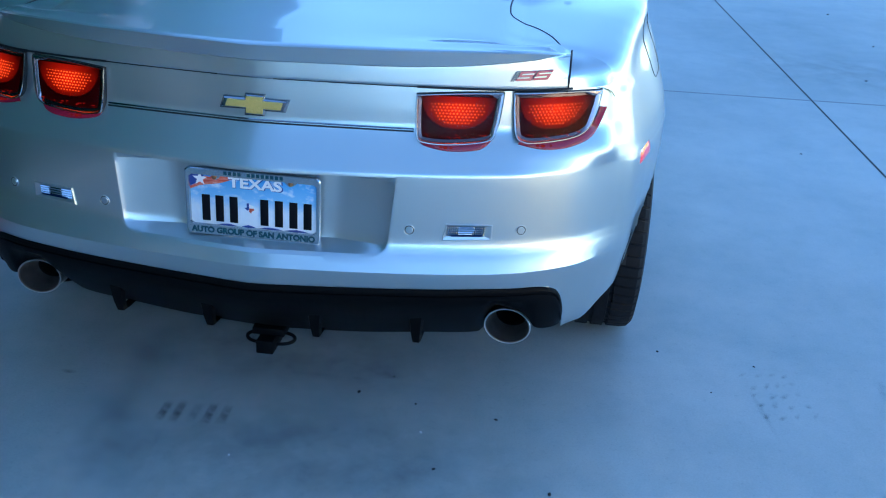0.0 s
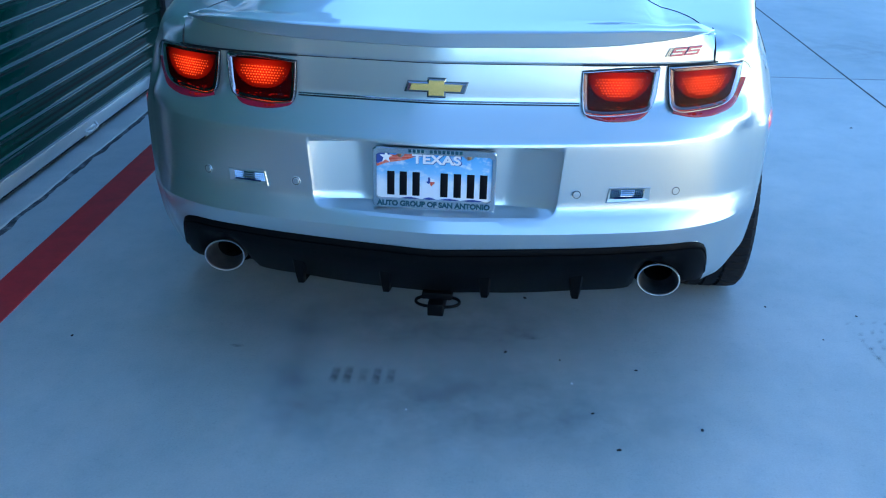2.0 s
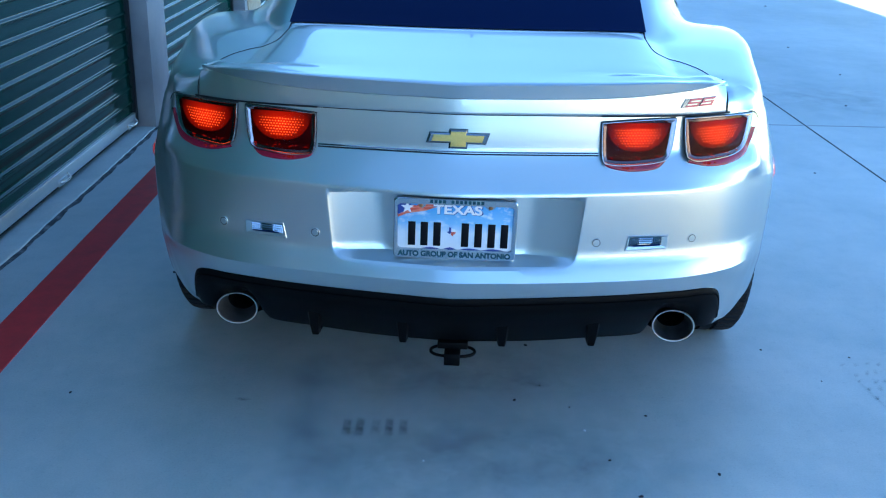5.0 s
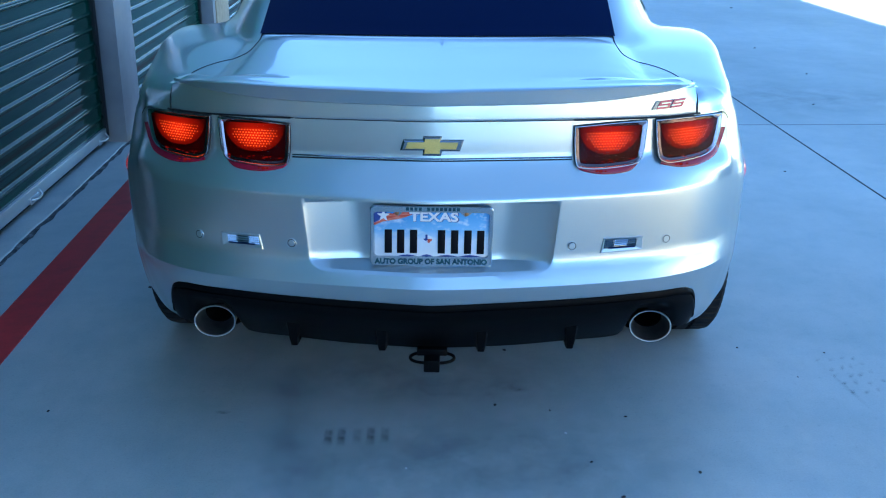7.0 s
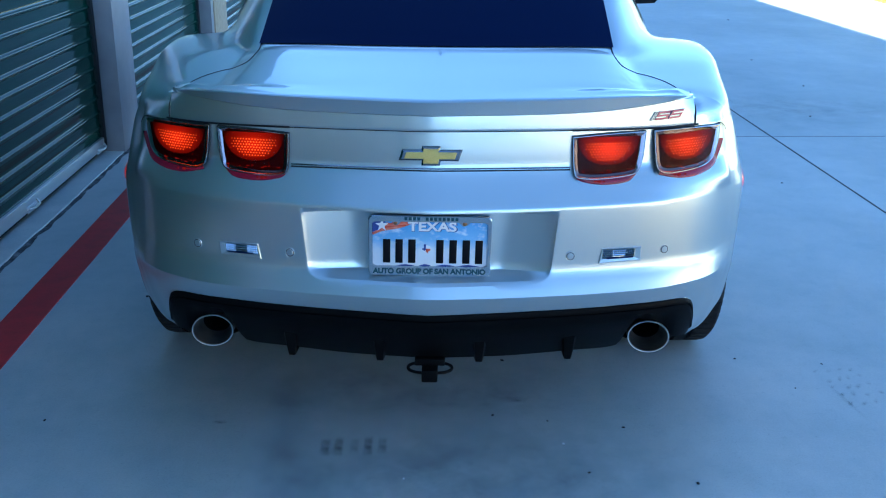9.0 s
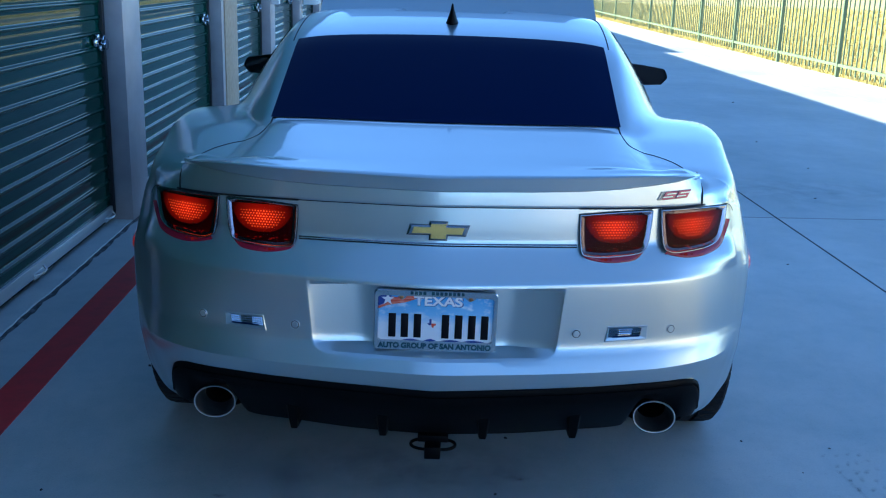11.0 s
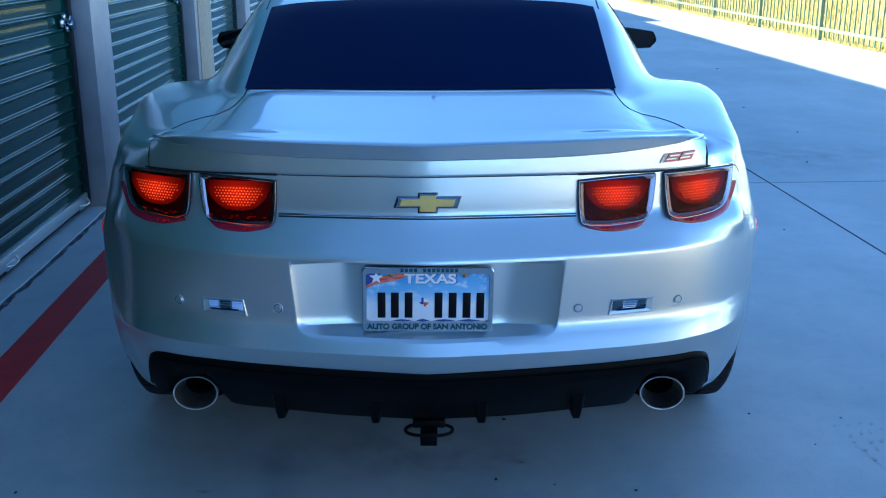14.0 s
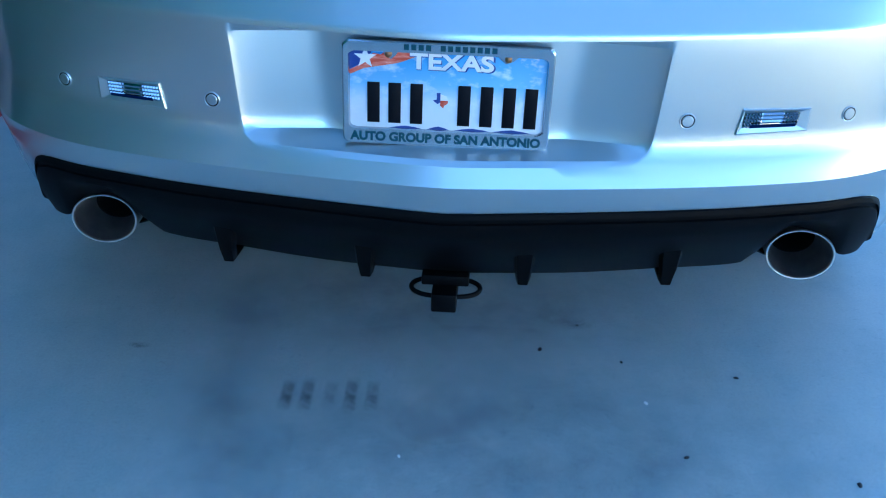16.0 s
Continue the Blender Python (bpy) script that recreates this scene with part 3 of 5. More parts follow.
def house_point(u, y, lift=0.0):
    """u: 0 on the middle line, 1 at the rail, 2 at the waist."""
    zr, xr, xb, zb = roof_z(y), rail_x(y), base_x(y), base_z(y)
    if u <= 1:
        x = xr * u
        z = zr - brow(y)[0] * u ** 2 - brow(y)[1] * u ** 8
        z -= 0.015 * smooth01(1.74, 1.80, y) * smooth01(0.375, 0.335, u) * smooth01(2.5, 2.3, y)
    else:
        t = u - 1
        x = xr + (xb - xr) * (t ** 0.9)
        top = zr - sum(brow(y))
        z = top + (zb - top) * t ** 1.12
    return Vector((x, y, z + lift))


def house_z(x, y):
    """Height of the glasshouse over a place of the plan."""
    if y < 0.2 or y > 3.1:
        return -1.0
    zr, xr, xb, zb = roof_z(y), rail_x(y), base_x(y), base_z(y)
    u = abs(x) / xr
    if u <= 1:
        z = zr - brow(y)[0] * u ** 2 - brow(y)[1] * u ** 8
        return z - 0.015 * smooth01(1.74, 1.80, y) * smooth01(0.375, 0.335, u) * smooth01(2.5, 2.3, y)
    t = ((abs(x) - xr) / (xb - xr)) ** (1 / 0.9)
    top = zr - sum(brow(y))
    return top + (zb - top) * t ** 1.12


def upper_z(x, y, ex, ez):
    r = min(abs(x) / ex, 1.0)
    n = 3.3 + 2.4 * smooth01(0.25, 0.7, y) + 2.2 * smooth01(0.55, 0.9, y)
    a = ez + (crown(y) - ez) * (1 - r ** n) ** (1 / n)
    a += swell(y) * max(1 - (x / 0.575) ** 12, 0.0) ** 1.5
    b = house_z(x, y)
    k = 0.008 + 0.020 * smooth01(0.45, 0.62, abs(x))
    h = max(k - abs(a - b), 0.0) / k
    return max(a, b) + h * h * k / 4


flank = [shell_point(s, Z_HIGH) for s in np.linspace(0.5, LEN[-1] - 0.02, 500)]
flank_x = curve_y([(p.y, p.x) for i, p in enumerate(flank) if p.y < 4.2 and (i == 0 or p.y > flank[i - 1].y)])
flank_z = curve_y([(p.y, p.z) for i, p in enumerate(flank) if p.y < 4.2 and (i == 0 or p.y > flank[i - 1].y)])


def deck_z(x, y):
    return upper_z(x, y, flank_x(y), flank_z(y))


def upper_row(s, count):
    """Half a cross-section over the body's edge, from the rim to the middle line."""
    e = shell_point(s, Z_HIGH)
    row = []
    for k in range(count):
        f = k / (count - 1)
        r = math.cos(math.pi / 2 * 0.75 * f * 3) ** 0.6 if f < 1 / 3 else math.cos(math.pi / 2 * 0.75) ** 0.6 * (1 - (f - 1 / 3) * 1.5)
        row.append(Vector((e.x * min(max(r, 0.0), 1.0), e.y, upper_z(e.x * min(max(r, 0.0), 1.0), e.y, e.x, e.z))))
    return row


def shoulder_row(s):
    """Flank and top as one section, its crease rounded off."""
    flank = [shell_point(s, z) for z in np.linspace(Z_SHOULDER, Z_HIGH, 18)[:-1]]
    line = np.array(flank + upper_row(s, 160))
    d = np.concatenate([[0.0], np.cumsum(np.linalg.norm(np.diff(line, axis=0), axis=1))])
    step, reach = 0.006, 0.032
    grid_d = np.arange(0.0, d[-1] + step, step)
    even = np.stack([np.interp(grid_d, d, line[:, i]) for i in range(3)], axis=1)
    ks = np.arange(-12, 13)
    ws = np.exp(-(ks * step / (reach / 2)) ** 2)
    soft = sum(w * even[np.clip(np.arange(len(even)) + k, 0, len(even) - 1)] for k, w in zip(ks, ws)) / ws.sum()
    # the rounding fades out down the flank, towards the roof and near the lamps
    f = np.array([smooth01(0.0, 0.10, a) * smooth01(0.42, 0.30, a) for a in grid_d]) * smooth01(S_SHOULDER, S_SHOULDER + 0.12, s)
    even += (soft - even) * f[:, None]
    at = np.concatenate([np.linspace(0, 0.36, 60), np.linspace(0.36, grid_d[-1], 60)[1:]])
    return np.stack([np.interp(at, grid_d, even[:, i]) for i in range(3)], axis=1)


def build_top():
    bm = bmesh.new()
    ss = np.concatenate([np.linspace(S_SHOULDER, 2.6, 96), np.linspace(2.62, LEN[-1] - 0.09, 100)])
    for side in (1, -1):
        grid(bm, [[(side * p.x, p.y, p.z) for p in upper_row(s, 91)] for s in np.linspace(0.72, S_SHOULDER, 12)])
        grid(bm, [[(side * x, y, z) for x, y, z in shoulder_row(s)] for s in ss])
    bmesh.ops.remove_doubles(bm, verts=bm.verts, dist=1e-5)
    soft = [v for v in bm.verts if v.co.y < 1.15 and abs(v.co.x) > 0.61 and v.co.z > 0.93 and not v.is_boundary]
    # the corner over the lamps is rounded most
    for rounds, reach in ((8, 1.15), (9, 0.75), (9, 0.62), (9, 0.52), (9, 0.44)):
        verts = [v for v in soft if v.co.y < reach and (reach > 1 or abs(v.co.x) > 0.715)]
        for _ in range(rounds):
            bmesh.ops.smooth_vert(bm, verts=verts, factor=0.5, use_axis_x=True, use_axis_y=True, use_axis_z=True)
    return part("upper_body", bm, PAINT, car, angle=50)


build_top()

# boot lid with its lip spoiler
LID_X = 0.688


lid_front = curve_y([(0, 0.605), (0.2, 0.613), (0.35, 0.630), (0.46, 0.651), (0.515, 0.664), (0.521, 0.655), (0.5235, 0.60), (0.526, 0.54), (0.530, 0.490), (0.538, 0.466), (0.558, 0.457), (0.581, 0.447), (0.602, 0.429), (0.621, 0.406), (0.640, 0.377), (0.66, 0.330), (0.688, 0.255)])


def lid_edge_y(x):
    return rear_y(x, 0.955)


def build_lid():
    bm = bmesh.new()
    lip = curve_y([(0, 1.039), (0.3, 1.043), (0.5, 1.046), (0.6, 1.043), (0.66, 1.036), (0.688, 1.030)])
    low = curve_y([(0, 1.004), (0.3, 1.007), (0.447, 1.013), (0.52, 1.019), (0.6, 1.0255), (0.66, 1.0285), (0.688, 1.0275)])
    push = curve_y([(0, 0.0362), (0.4, 0.0322), (0.54, 0.0242), (0.62, 0.0082), (0.66, -0.0108), (0.688, -0.0408)])
    rows = []
    xs = [LID_X * math.sin(math.pi / 2 * k / 80) for k in range(-80, 81)]
    for f, dy in [(0.0, 0.0010), (0.04, 0.0), (0.12, 0.0003), (0.5, 0.0020), (0.75, 0.0035), (1.0, 0.0050)]:
        rows.append([(x, lid_edge_y(x) + dy + max(0.002 - push(abs(x)), 0.0) * f ** 3.2, 0.957 + (low(abs(x)) + 0.003 - 0.957) * f) for x in xs])
    for t in np.linspace(0, 1, 64):
        row = []
        for x in xs:
            y0 = lid_edge_y(x) + 0.012 + max(-push(abs(x)), 0.0)
            y1 = lid_front(abs(x))
            yy = y0 + (y1 - y0) * t
            row.append((x, yy, max(deck_z(x, yy), low(abs(x))) + 0.0015))
        rows.append(row)
    grid(bm, rows)
    part("boot_lid", bm, PAINT, car, angle=40)
    bm = bmesh.new()
    rows = []
    for x in sorted(xs + [-0.641, 0.641, -0.632, 0.632, -0.650, 0.650]):
        a = abs(x)
        y = lid_edge_y(x)
        yl = y - push(a)
        d = 0.10 * (1 - smooth01(0.60, 0.69, a)) + 0.02
        ridge = 0.014 * (max((a - 0.20) / 0.441, 0.0) ** 2.2 if a < 0.641 else max((0.688 - a) / 0.047, 0.0))
        row = [(x, y + 0.004, low(a) - 0.002), (x, yl + 0.012, low(a) - 0.004), (x, yl + 0.004, low(a)), (x, yl, lip(a) - 0.003), (x, yl + 0.003, lip(a))]
        z0, z1 = lip(a) + 0.001, deck_z(x, yl + d)
        for f in np.linspace(0.08, 0.95, 16):
            g = math.exp(-((f - 0.55) / 0.24) ** 2)
            yy = yl + d * f
            base = deck_z(x, yy) + 0.0024
            h = z0 + (z1 - z0) * f + ridge * g - base
            row.append((x, yy, base + 0.5 * (h + math.sqrt(h * h + 0.000016))))
        row.append((x, yl + d, z1 - 0.003))
        rows.append(row)
    grid(bm, rows)
    part("spoiler", bm, PAINT, car, angle=22)


build_lid()

def patch(name, us, ys, mat, lift, label="", flip=False):
    bm = bmesh.new()
    rows = []
    for y in ys:
        row = []
        for u in us(y):
            p = house_point(abs(u), y)
            if y < 1.3 and abs(u) < 1:
                p.z = deck_z(p.x, y)
            q = house_point(min(abs(u) + 0.01, 2), y) - house_point(max(abs(u) - 0.01, 0), y)
            n = Vector((-q.z, 0, q.x)).normalized() if q.length > 0 else Vector((0, 0, 1))
            p = p + n * lift
            row.append((math.copysign(1, u) * p.x if u else 0.0, p.y, p.z))
        rows.append(row)
    grid(bm, rows)
    return part(name, bm, mat, car, label)


def rear_glass():
    """Its lower edge bows back in the middle."""
    bm = bmesh.new()
    rows = []
    for t in np.linspace(0, 1, 24):
        row = []
        for u in np.linspace(-1, 1, 33):
            y = 0.606 + 0.062 * abs(u) ** 2.0
            y += (1.25 - y) * t
            x = u * (0.534 + 0.008 * (y - 0.66) / 0.59)
            row.append((x, y, deck_z(x, y) + 0.004))
        rows.append(row)
    grid(bm, rows)
    part("rear_window", bm, TINT, car, "dark tinted rear window")


rear_glass()
patch("windscreen", lambda y: np.linspace(-0.93, 0.93, 21), np.linspace(2.42, 3.08, 10), TINT, 0.004, "dark windscreen")
for sgn in (1, -1):
    patch("side_window", lambda y: sgn * np.linspace(1.12, 1.80, 8), np.linspace(1.75, 2.62, 10), TINT, 0.004, "dark side glass")
    patch("quarter_window", lambda y: sgn * np.linspace(1.12 + 0.62 * (1 - smooth01(1.22, 1.70, y)), 1.78, 8), np.linspace(1.25, 1.70, 10), TINT, 0.004, "small dark quarter glass")

# raised bonnet
bm = bmesh.new()
rows = []
for k in range(15):
    t = k / 14
    d = 1.18 * t
    ang = radians(52)
    half = 0.80 - 0.10 * t
    row = []
    for j in range(-12, 13):
        u = j / 12
        bulge = 0.035 * (1 - u * u)
        row.append((half * u, 3.16 + d * math.cos(ang) - bulge * math.sin(ang), 1.02 + d * math.sin(ang) + bulge * math.cos(ang)))
    rows.append(row)
grid(bm, rows)
bmesh.ops.solidify(bm, geom=bm.faces[:], thickness=0.03)
part("bonnet", bm, PAINT, car, "raised silver bonnet panel")

# underside
boxes("floor_pan", [(-0.72, 0.66, 0.19, 0.72, 4.6, 0.30), (-0.66, 0.34, 0.33, 0.66, 0.66, 0.44)], SEAM, car)


# ---- car details that follow the tail's shape ----
def tail_point(x, z, off=0.0):
    """A point on the tail, raised by off along its normal."""
    e = 0.004
    y = rear_y(x, z)
    n = Vector((-(rear_y(x + e, z) - rear_y(x - e, z)) / (2 * e), 1.0, -(rear_y(x, z + e) - rear_y(x, z - e)) / (2 * e))).normalized()
    return Vector((x, y, z)) - n * off


def resample(pts, n, closed=True, sharp=()):
    """Even points along a rounded outline (Catmull-Rom; sharp corners keep their point)."""
    pts = [Vector((a, b)) for a, b in pts]
    dense = []
    m = len(pts)
    for i in range(m if closed else m - 1):
        p0, p1, p2, p3 = (pts[(i + k) % m] if closed else pts[min(max(i + k, 0), m - 1)] for k in (-1, 0, 1, 2))
        if i in sharp:
            p0 = 2 * p1 - p2
        if (i + 1) % m in sharp:
            p3 = 2 * p2 - p1
        for k in range(12):
            t = k / 12
            dense.append(0.5 * ((2 * p1) + (p2 - p0) * t + (2 * p0 - 5 * p1 + 4 * p2 - p3) * t * t + (3 * p1 - p0 - 3 * p2 + p3) * t ** 3))
    dense.append(pts[0] if closed else pts[-1])
    d = [0.0]
    for a, b in zip(dense, dense[1:]):
        d.append(d[-1] + (b - a).length)
    out = []
    for k in range(n):
        s = d[-1] * k / (n if closed else n - 1)
        i = max(0, min(int(np.searchsorted(d, s)) - 1, len(dense) - 2))
        f = (s - d[i]) / max(d[i + 1] - d[i], 1e-9)
        out.append(dense[i].lerp(dense[i + 1], f))
    return out


def inset(pts, dist):
    c = sum(pts, Vector((0, 0))) / len(pts)
    out = []
    n = len(pts)
    for i, p in enumerate(pts):
        t = pts[(i + 1) % n] - pts[i - 1]
        nn = Vector((-t.y, t.x)).normalized()
        if nn.dot(c - p) < 0:
            nn = -nn
        out.append(p + nn * dist)
    return out


def ring_rows(pts, steps, sgn=1):
    return [[(lambda q: (sgn * q.x, q.y, q.z))(tail_point(p.x, p.y, off)) for p in inset(pts, d)] for d, off in steps]


INNER = [(0.361, 0.943), (0.46, 0.950), (0.553, 0.953), (0.550, 0.918), (0.542, 0.868), (0.522, 0.845), (0.44, 0.835), (0.383, 0.838), (0.367, 0.850), (0.362, 0.895)]
OUTER = [(0.573, 0.953), (0.67, 0.953), (0.771, 0.950), (0.762, 0.905), (0.745, 0.866), (0.709, 0.849), (0.629, 0.842), (0.600, 0.846), (0.584, 0.860), (0.576, 0.905)]
SKIRT_IN = [(0.370, 0.841), (0.385, 0.829), (0.44, 0.820), (0.505, 0.825), (0.530, 0.842)]
SKIRT_OUT = [(0.590, 0.838), (0.650, 0.826), (0.712, 0.829), (0.758, 0.849), (0.783, 0.907)]


def lamp_point(x, z, off=0.0):
    """A point on the lamp's flat face, which bridges the fold of the tail."""
    a, b = tail_point(x, 0.955, off), tail_point(x, 0.832, off)
    f = (0.955 - z) / (0.955 - 0.832)
    return Vector((x, a.y + (b.y - a.y) * f - 0.002, z))


def lamp_rows(pts, steps, sgn):
    return [[(lambda q: (sgn * q.x, q.y, q.z))(lamp_point(p.x, p.y, off)) for p in inset(pts, d)] for d, off in steps]


random.seed(17)


def tail_lamp(outline, skirt, sgn, span):
    pts = resample(outline, 96, True, (0, 2))
    bm = bmesh.new()
    grid(bm, lamp_rows(pts, [(0.0, 0.0058), (0.0012, 0.0103), (0.0026, 0.0103), (0.0032, 0.0090)], sgn), True)
    bezel = part("tail_lamp", bm, BEZEL, car, "lit red tail lamp in a chrome bezel")
    bm = bmesh.new()
    # the rim is broad on the lamp's outer side and thin elsewhere
    far = max(p.x for p in pts)
    rows = []
    for d, off, w in ((0.0032, 0.0090, 0.0), (0.0044, 0.0080, 0.45), (0.0056, 0.0052, 1.0)):
        ring = [a.lerp(b, smooth01(far - 0.055, far - 0.004, p.x) * smooth01(0.835, 0.87, p.y)) for p, a, b in zip(pts, inset(pts, d), inset(pts, d + 0.0085 * w))]
        rows.append([(lambda q: (sgn * q.x, q.y, q.z))(lamp_point(p.x, p.y, off)) for p in ring])
    grid(bm, rows, True)
    part("inner_rim", bm, RIM, bezel, "sloping chrome inner rim")
    bm = bmesh.new()
    grid(bm, lamp_rows(pts, [(0.0054, 0.0050), (0.0090, 0.0042), (0.0118, 0.0036)], sgn), True)
    part("lamp_wall", bm, DARKCHROME, bezel, "dark inner wall of the lamp")
    bm = bmesh.new()
    grid(bm, ring_rows(pts, [(-0.001, -0.002)], sgn) + lamp_rows(pts, [(-0.0002, 0.0060)], sgn), True)
    part("lamp_surround", bm, SEAM, bezel, "black gap round the lamp")
    # dark red lens, a shallow dome
    bm = bmesh.new()
    c = sum(pts, Vector((0, 0))) / len(pts)
    base = inset(pts, 0.0108)
    rows = []
    for f, o in ((1.0, 0.002), (0.93, 0.0035), (0.8, 0.0045), (0.6, 0.005), (0.35, 0.0052), (0.1, 0.0053)):
        rows.append([(lambda q: (sgn * q.x, q.y, q.z))(lamp_point(*(c + (p - c) * f), o)) for p in base])
    vs, _ = grid(bm, rows, True)
    bm.faces.new(vs[-1])
    part("lens", bm, LENS, bezel, "dark red lens")
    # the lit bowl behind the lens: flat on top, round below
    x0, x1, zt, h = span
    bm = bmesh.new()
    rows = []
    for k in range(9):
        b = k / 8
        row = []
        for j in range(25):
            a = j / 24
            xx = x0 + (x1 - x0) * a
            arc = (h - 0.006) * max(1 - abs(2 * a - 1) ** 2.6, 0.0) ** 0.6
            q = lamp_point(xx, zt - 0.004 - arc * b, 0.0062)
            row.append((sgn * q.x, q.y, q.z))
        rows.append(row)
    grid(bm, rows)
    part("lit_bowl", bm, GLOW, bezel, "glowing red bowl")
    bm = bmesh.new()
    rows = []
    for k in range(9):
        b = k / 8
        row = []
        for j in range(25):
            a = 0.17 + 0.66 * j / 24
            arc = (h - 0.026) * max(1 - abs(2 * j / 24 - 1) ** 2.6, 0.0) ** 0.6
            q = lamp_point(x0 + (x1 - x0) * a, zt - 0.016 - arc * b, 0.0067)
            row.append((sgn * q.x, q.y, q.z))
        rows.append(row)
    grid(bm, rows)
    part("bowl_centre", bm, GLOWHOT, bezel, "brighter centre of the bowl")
    bm = bmesh.new()
    pitch = 0.0077
    r = 0
    z = zt - 0.021
    while z > zt - h:
        x = x0 + (0.5 * pitch if r % 2 else 0.0) + 0.008
        while x < x1 - 0.008:
            a = (x - x0) / (x1 - x0)
            if abs(2 * a - 1) < 0.74 and zt - z < 0.86 * h * max(1 - abs((2 * a - 1) / 0.86) ** 2.4, 0.0) ** 0.6:
                q = lamp_point(x, z, 0.0072)
                ring = [bm.verts.new((sgn * (q.x + 0.0017 * math.cos(t)), q.y, q.z + 0.0016 * math.sin(t))) for t in np.linspace(0, 2 * math.pi, 7)[:-1]]
                bm.faces.new(ring)
            x += pitch
        z -= pitch * 0.86
        r += 1
    tagged(part("bead_pattern", bm, DOT, bezel, "bright orange-red reflector beads", smooth=False), kind="stuff")
    # clear cover over the whole lamp
    bm = bmesh.new()
    rows = []
    for f, o in ((1.0, 0.0088), (0.93, 0.0098), (0.8, 0.0106), (0.6, 0.0112), (0.35, 0.0115), (0.05, 0.0116)):
        rows.append([(lambda q: (sgn * q.x, q.y, q.z))(lamp_point(*(c + (p - c) * f), o)) for p in inset(pts, 0.0032)])
    vs, _ = grid(bm, rows, True)
    bm.faces.new(vs[-1])
    part("cover", bm, COVER, bezel, "clear glossy cover").visible_shadow = False
    # painted glints along the foot of the lens, as faintly glowing flecks
    bm = bmesh.new()
    for k in range(16):
        x = x0 + 0.012 + (x1 - x0 - 0.024) * random.random()
        q = lamp_point(x, zt - h - 0.008 - 0.010 * random.random(), 0.0065)
        w, g = random.uniform(0.001, 0.0045), random.uniform(0.0008, 0.0018)
        bm.faces.new([bm.verts.new((sgn * (q.x + w * math.cos(t)), q.y, q.z + g * math.sin(t))) for t in np.linspace(0, 2 * math.pi, 9)[:-1]])
    part("lens_glints", bm, REDGLINT, bezel, "dim glowing flecks painted as red glints at the lens foot", smooth=False)
    # red edge of the lens below the bezel
    low = resample(skirt, 40, False)
    bm = bmesh.new()
    top = []
    for p in low:
        k = min(range(len(pts)), key=lambda i: (pts[i] - p).length)
        top.append(pts[k])
    rows = [[(lambda q: (sgn * q.x, q.y, q.z))(tail_point(*t.lerp(p, f), o)) for t, p in zip(top, low)] for f, o in ((0, 0.006), (0.35, 0.005), (0.8, 0.0035), (0.97, 0.002), (1.0, -0.001))]
    grid(bm, rows)
    part("lens_edge", bm, REDSKIRT, bezel, "translucent red lens edge")
    # lamp light that leaks through the edge, painted as glowing discs
    bm = bmesh.new()
    mid = 0.40 if x1 < 0.56 else 0.24
    for f, w, h in ((mid - 0.06, 0.0035, 0.0028), (mid, 0.005, 0.0038), (mid + 0.07, 0.003, 0.0025)):
        p = low[int(f * 39)].lerp(top[int(f * 39)], 0.42)
        q = tail_point(p.x, p.y, 0.0062)
        bm.faces.new([bm.verts.new((sgn * (q.x + w * math.cos(t)), q.y - 0.0006, q.z + h * math.sin(t))) for t in np.linspace(0, 2 * math.pi, 13)[:-1]])
    part("light_leak", bm, REDGLINT, bezel, "glowing red discs painted as light through the lens edge", smooth=False)


# faint glow for the painted glints and leaks
REDGLINT = material("red_glint_glow", (0.12, 0.003, 0.003), 0.2, 0.0, 0.0, (1.0, 0.02, 0.012), 0.03)
shader(REDGLINT).inputs["Specular IOR Level"].default_value = 0.03
for sgn in (1, -1):
    tail_lamp(INNER, SKIRT_IN, sgn, (0.372, 0.536, 0.945, 0.076))
    tail_lamp(OUTER, SKIRT_OUT, sgn, (0.586, 0.746, 0.945, 0.074))


# seams
def seam(pts, r=0.0024, mat=None, name="panel_gap"):
    bm = bmesh.new()
    tube(bm, pts, r, 6)
    return part(name, bm, mat or SEAM, car)


seam([tail_point(x, 0.857, -0.0005) for x in np.linspace(-0.358, 0.358, 60)], 0.0026)
seam([tail_point(x, 0.8625, 0.0005) for x in np.linspace(-0.358, 0.358, 60)], 0.0022, CHROME, "trim_strip")
for sgn in (1, -1):
    seam([Vector((sgn * x, lid_edge_y(x) - 0.001, 0.9565)) for x in np.linspace(0.36, 0.70, 40)], 0.0026)
    path = [(0.528, 0.672), (0.527, 0.640), (0.5255, 0.590), (0.5265, 0.535), (0.531, 0.490), (0.540, 0.467), (0.558, 0.457), (0.581, 0.447), (0.602, 0.429), (0.621, 0.406), (0.640, 0.377), (0.660, 0.332), (0.676, 0.288), (0.687, 0.250)]
    pp = [Vector((sgn * q.x, q.y, deck_z(q.x, q.y) + 0.0006)) for q in resample(path, 60, False)]
    for z in np.linspace(1.024, 0.957, 14):
        lo, hi = lid_edge_y(0.69) - 0.02, 0.30
        for _ in range(20):
            md = (lo + hi) / 2
            lo, hi = (md, hi) if deck_z(0.6905, md) < z else (lo, md)
        pp.append(Vector((sgn * 0.6905, hi - 0.0008, z)))
    seam(pp, 0.0024)
    # gap between bumper and wing, from the lamp round the corner
    seam([Vector((sgn * tail_point(x, z, 0.0).x, tail_point(x, z, 0.0).y, z)) for x, z in ((0.755, 0.954), (0.770, 0.951), (0.782, 0.944), (0.792, 0.935), (0.800, 0.922))], 0.0009)

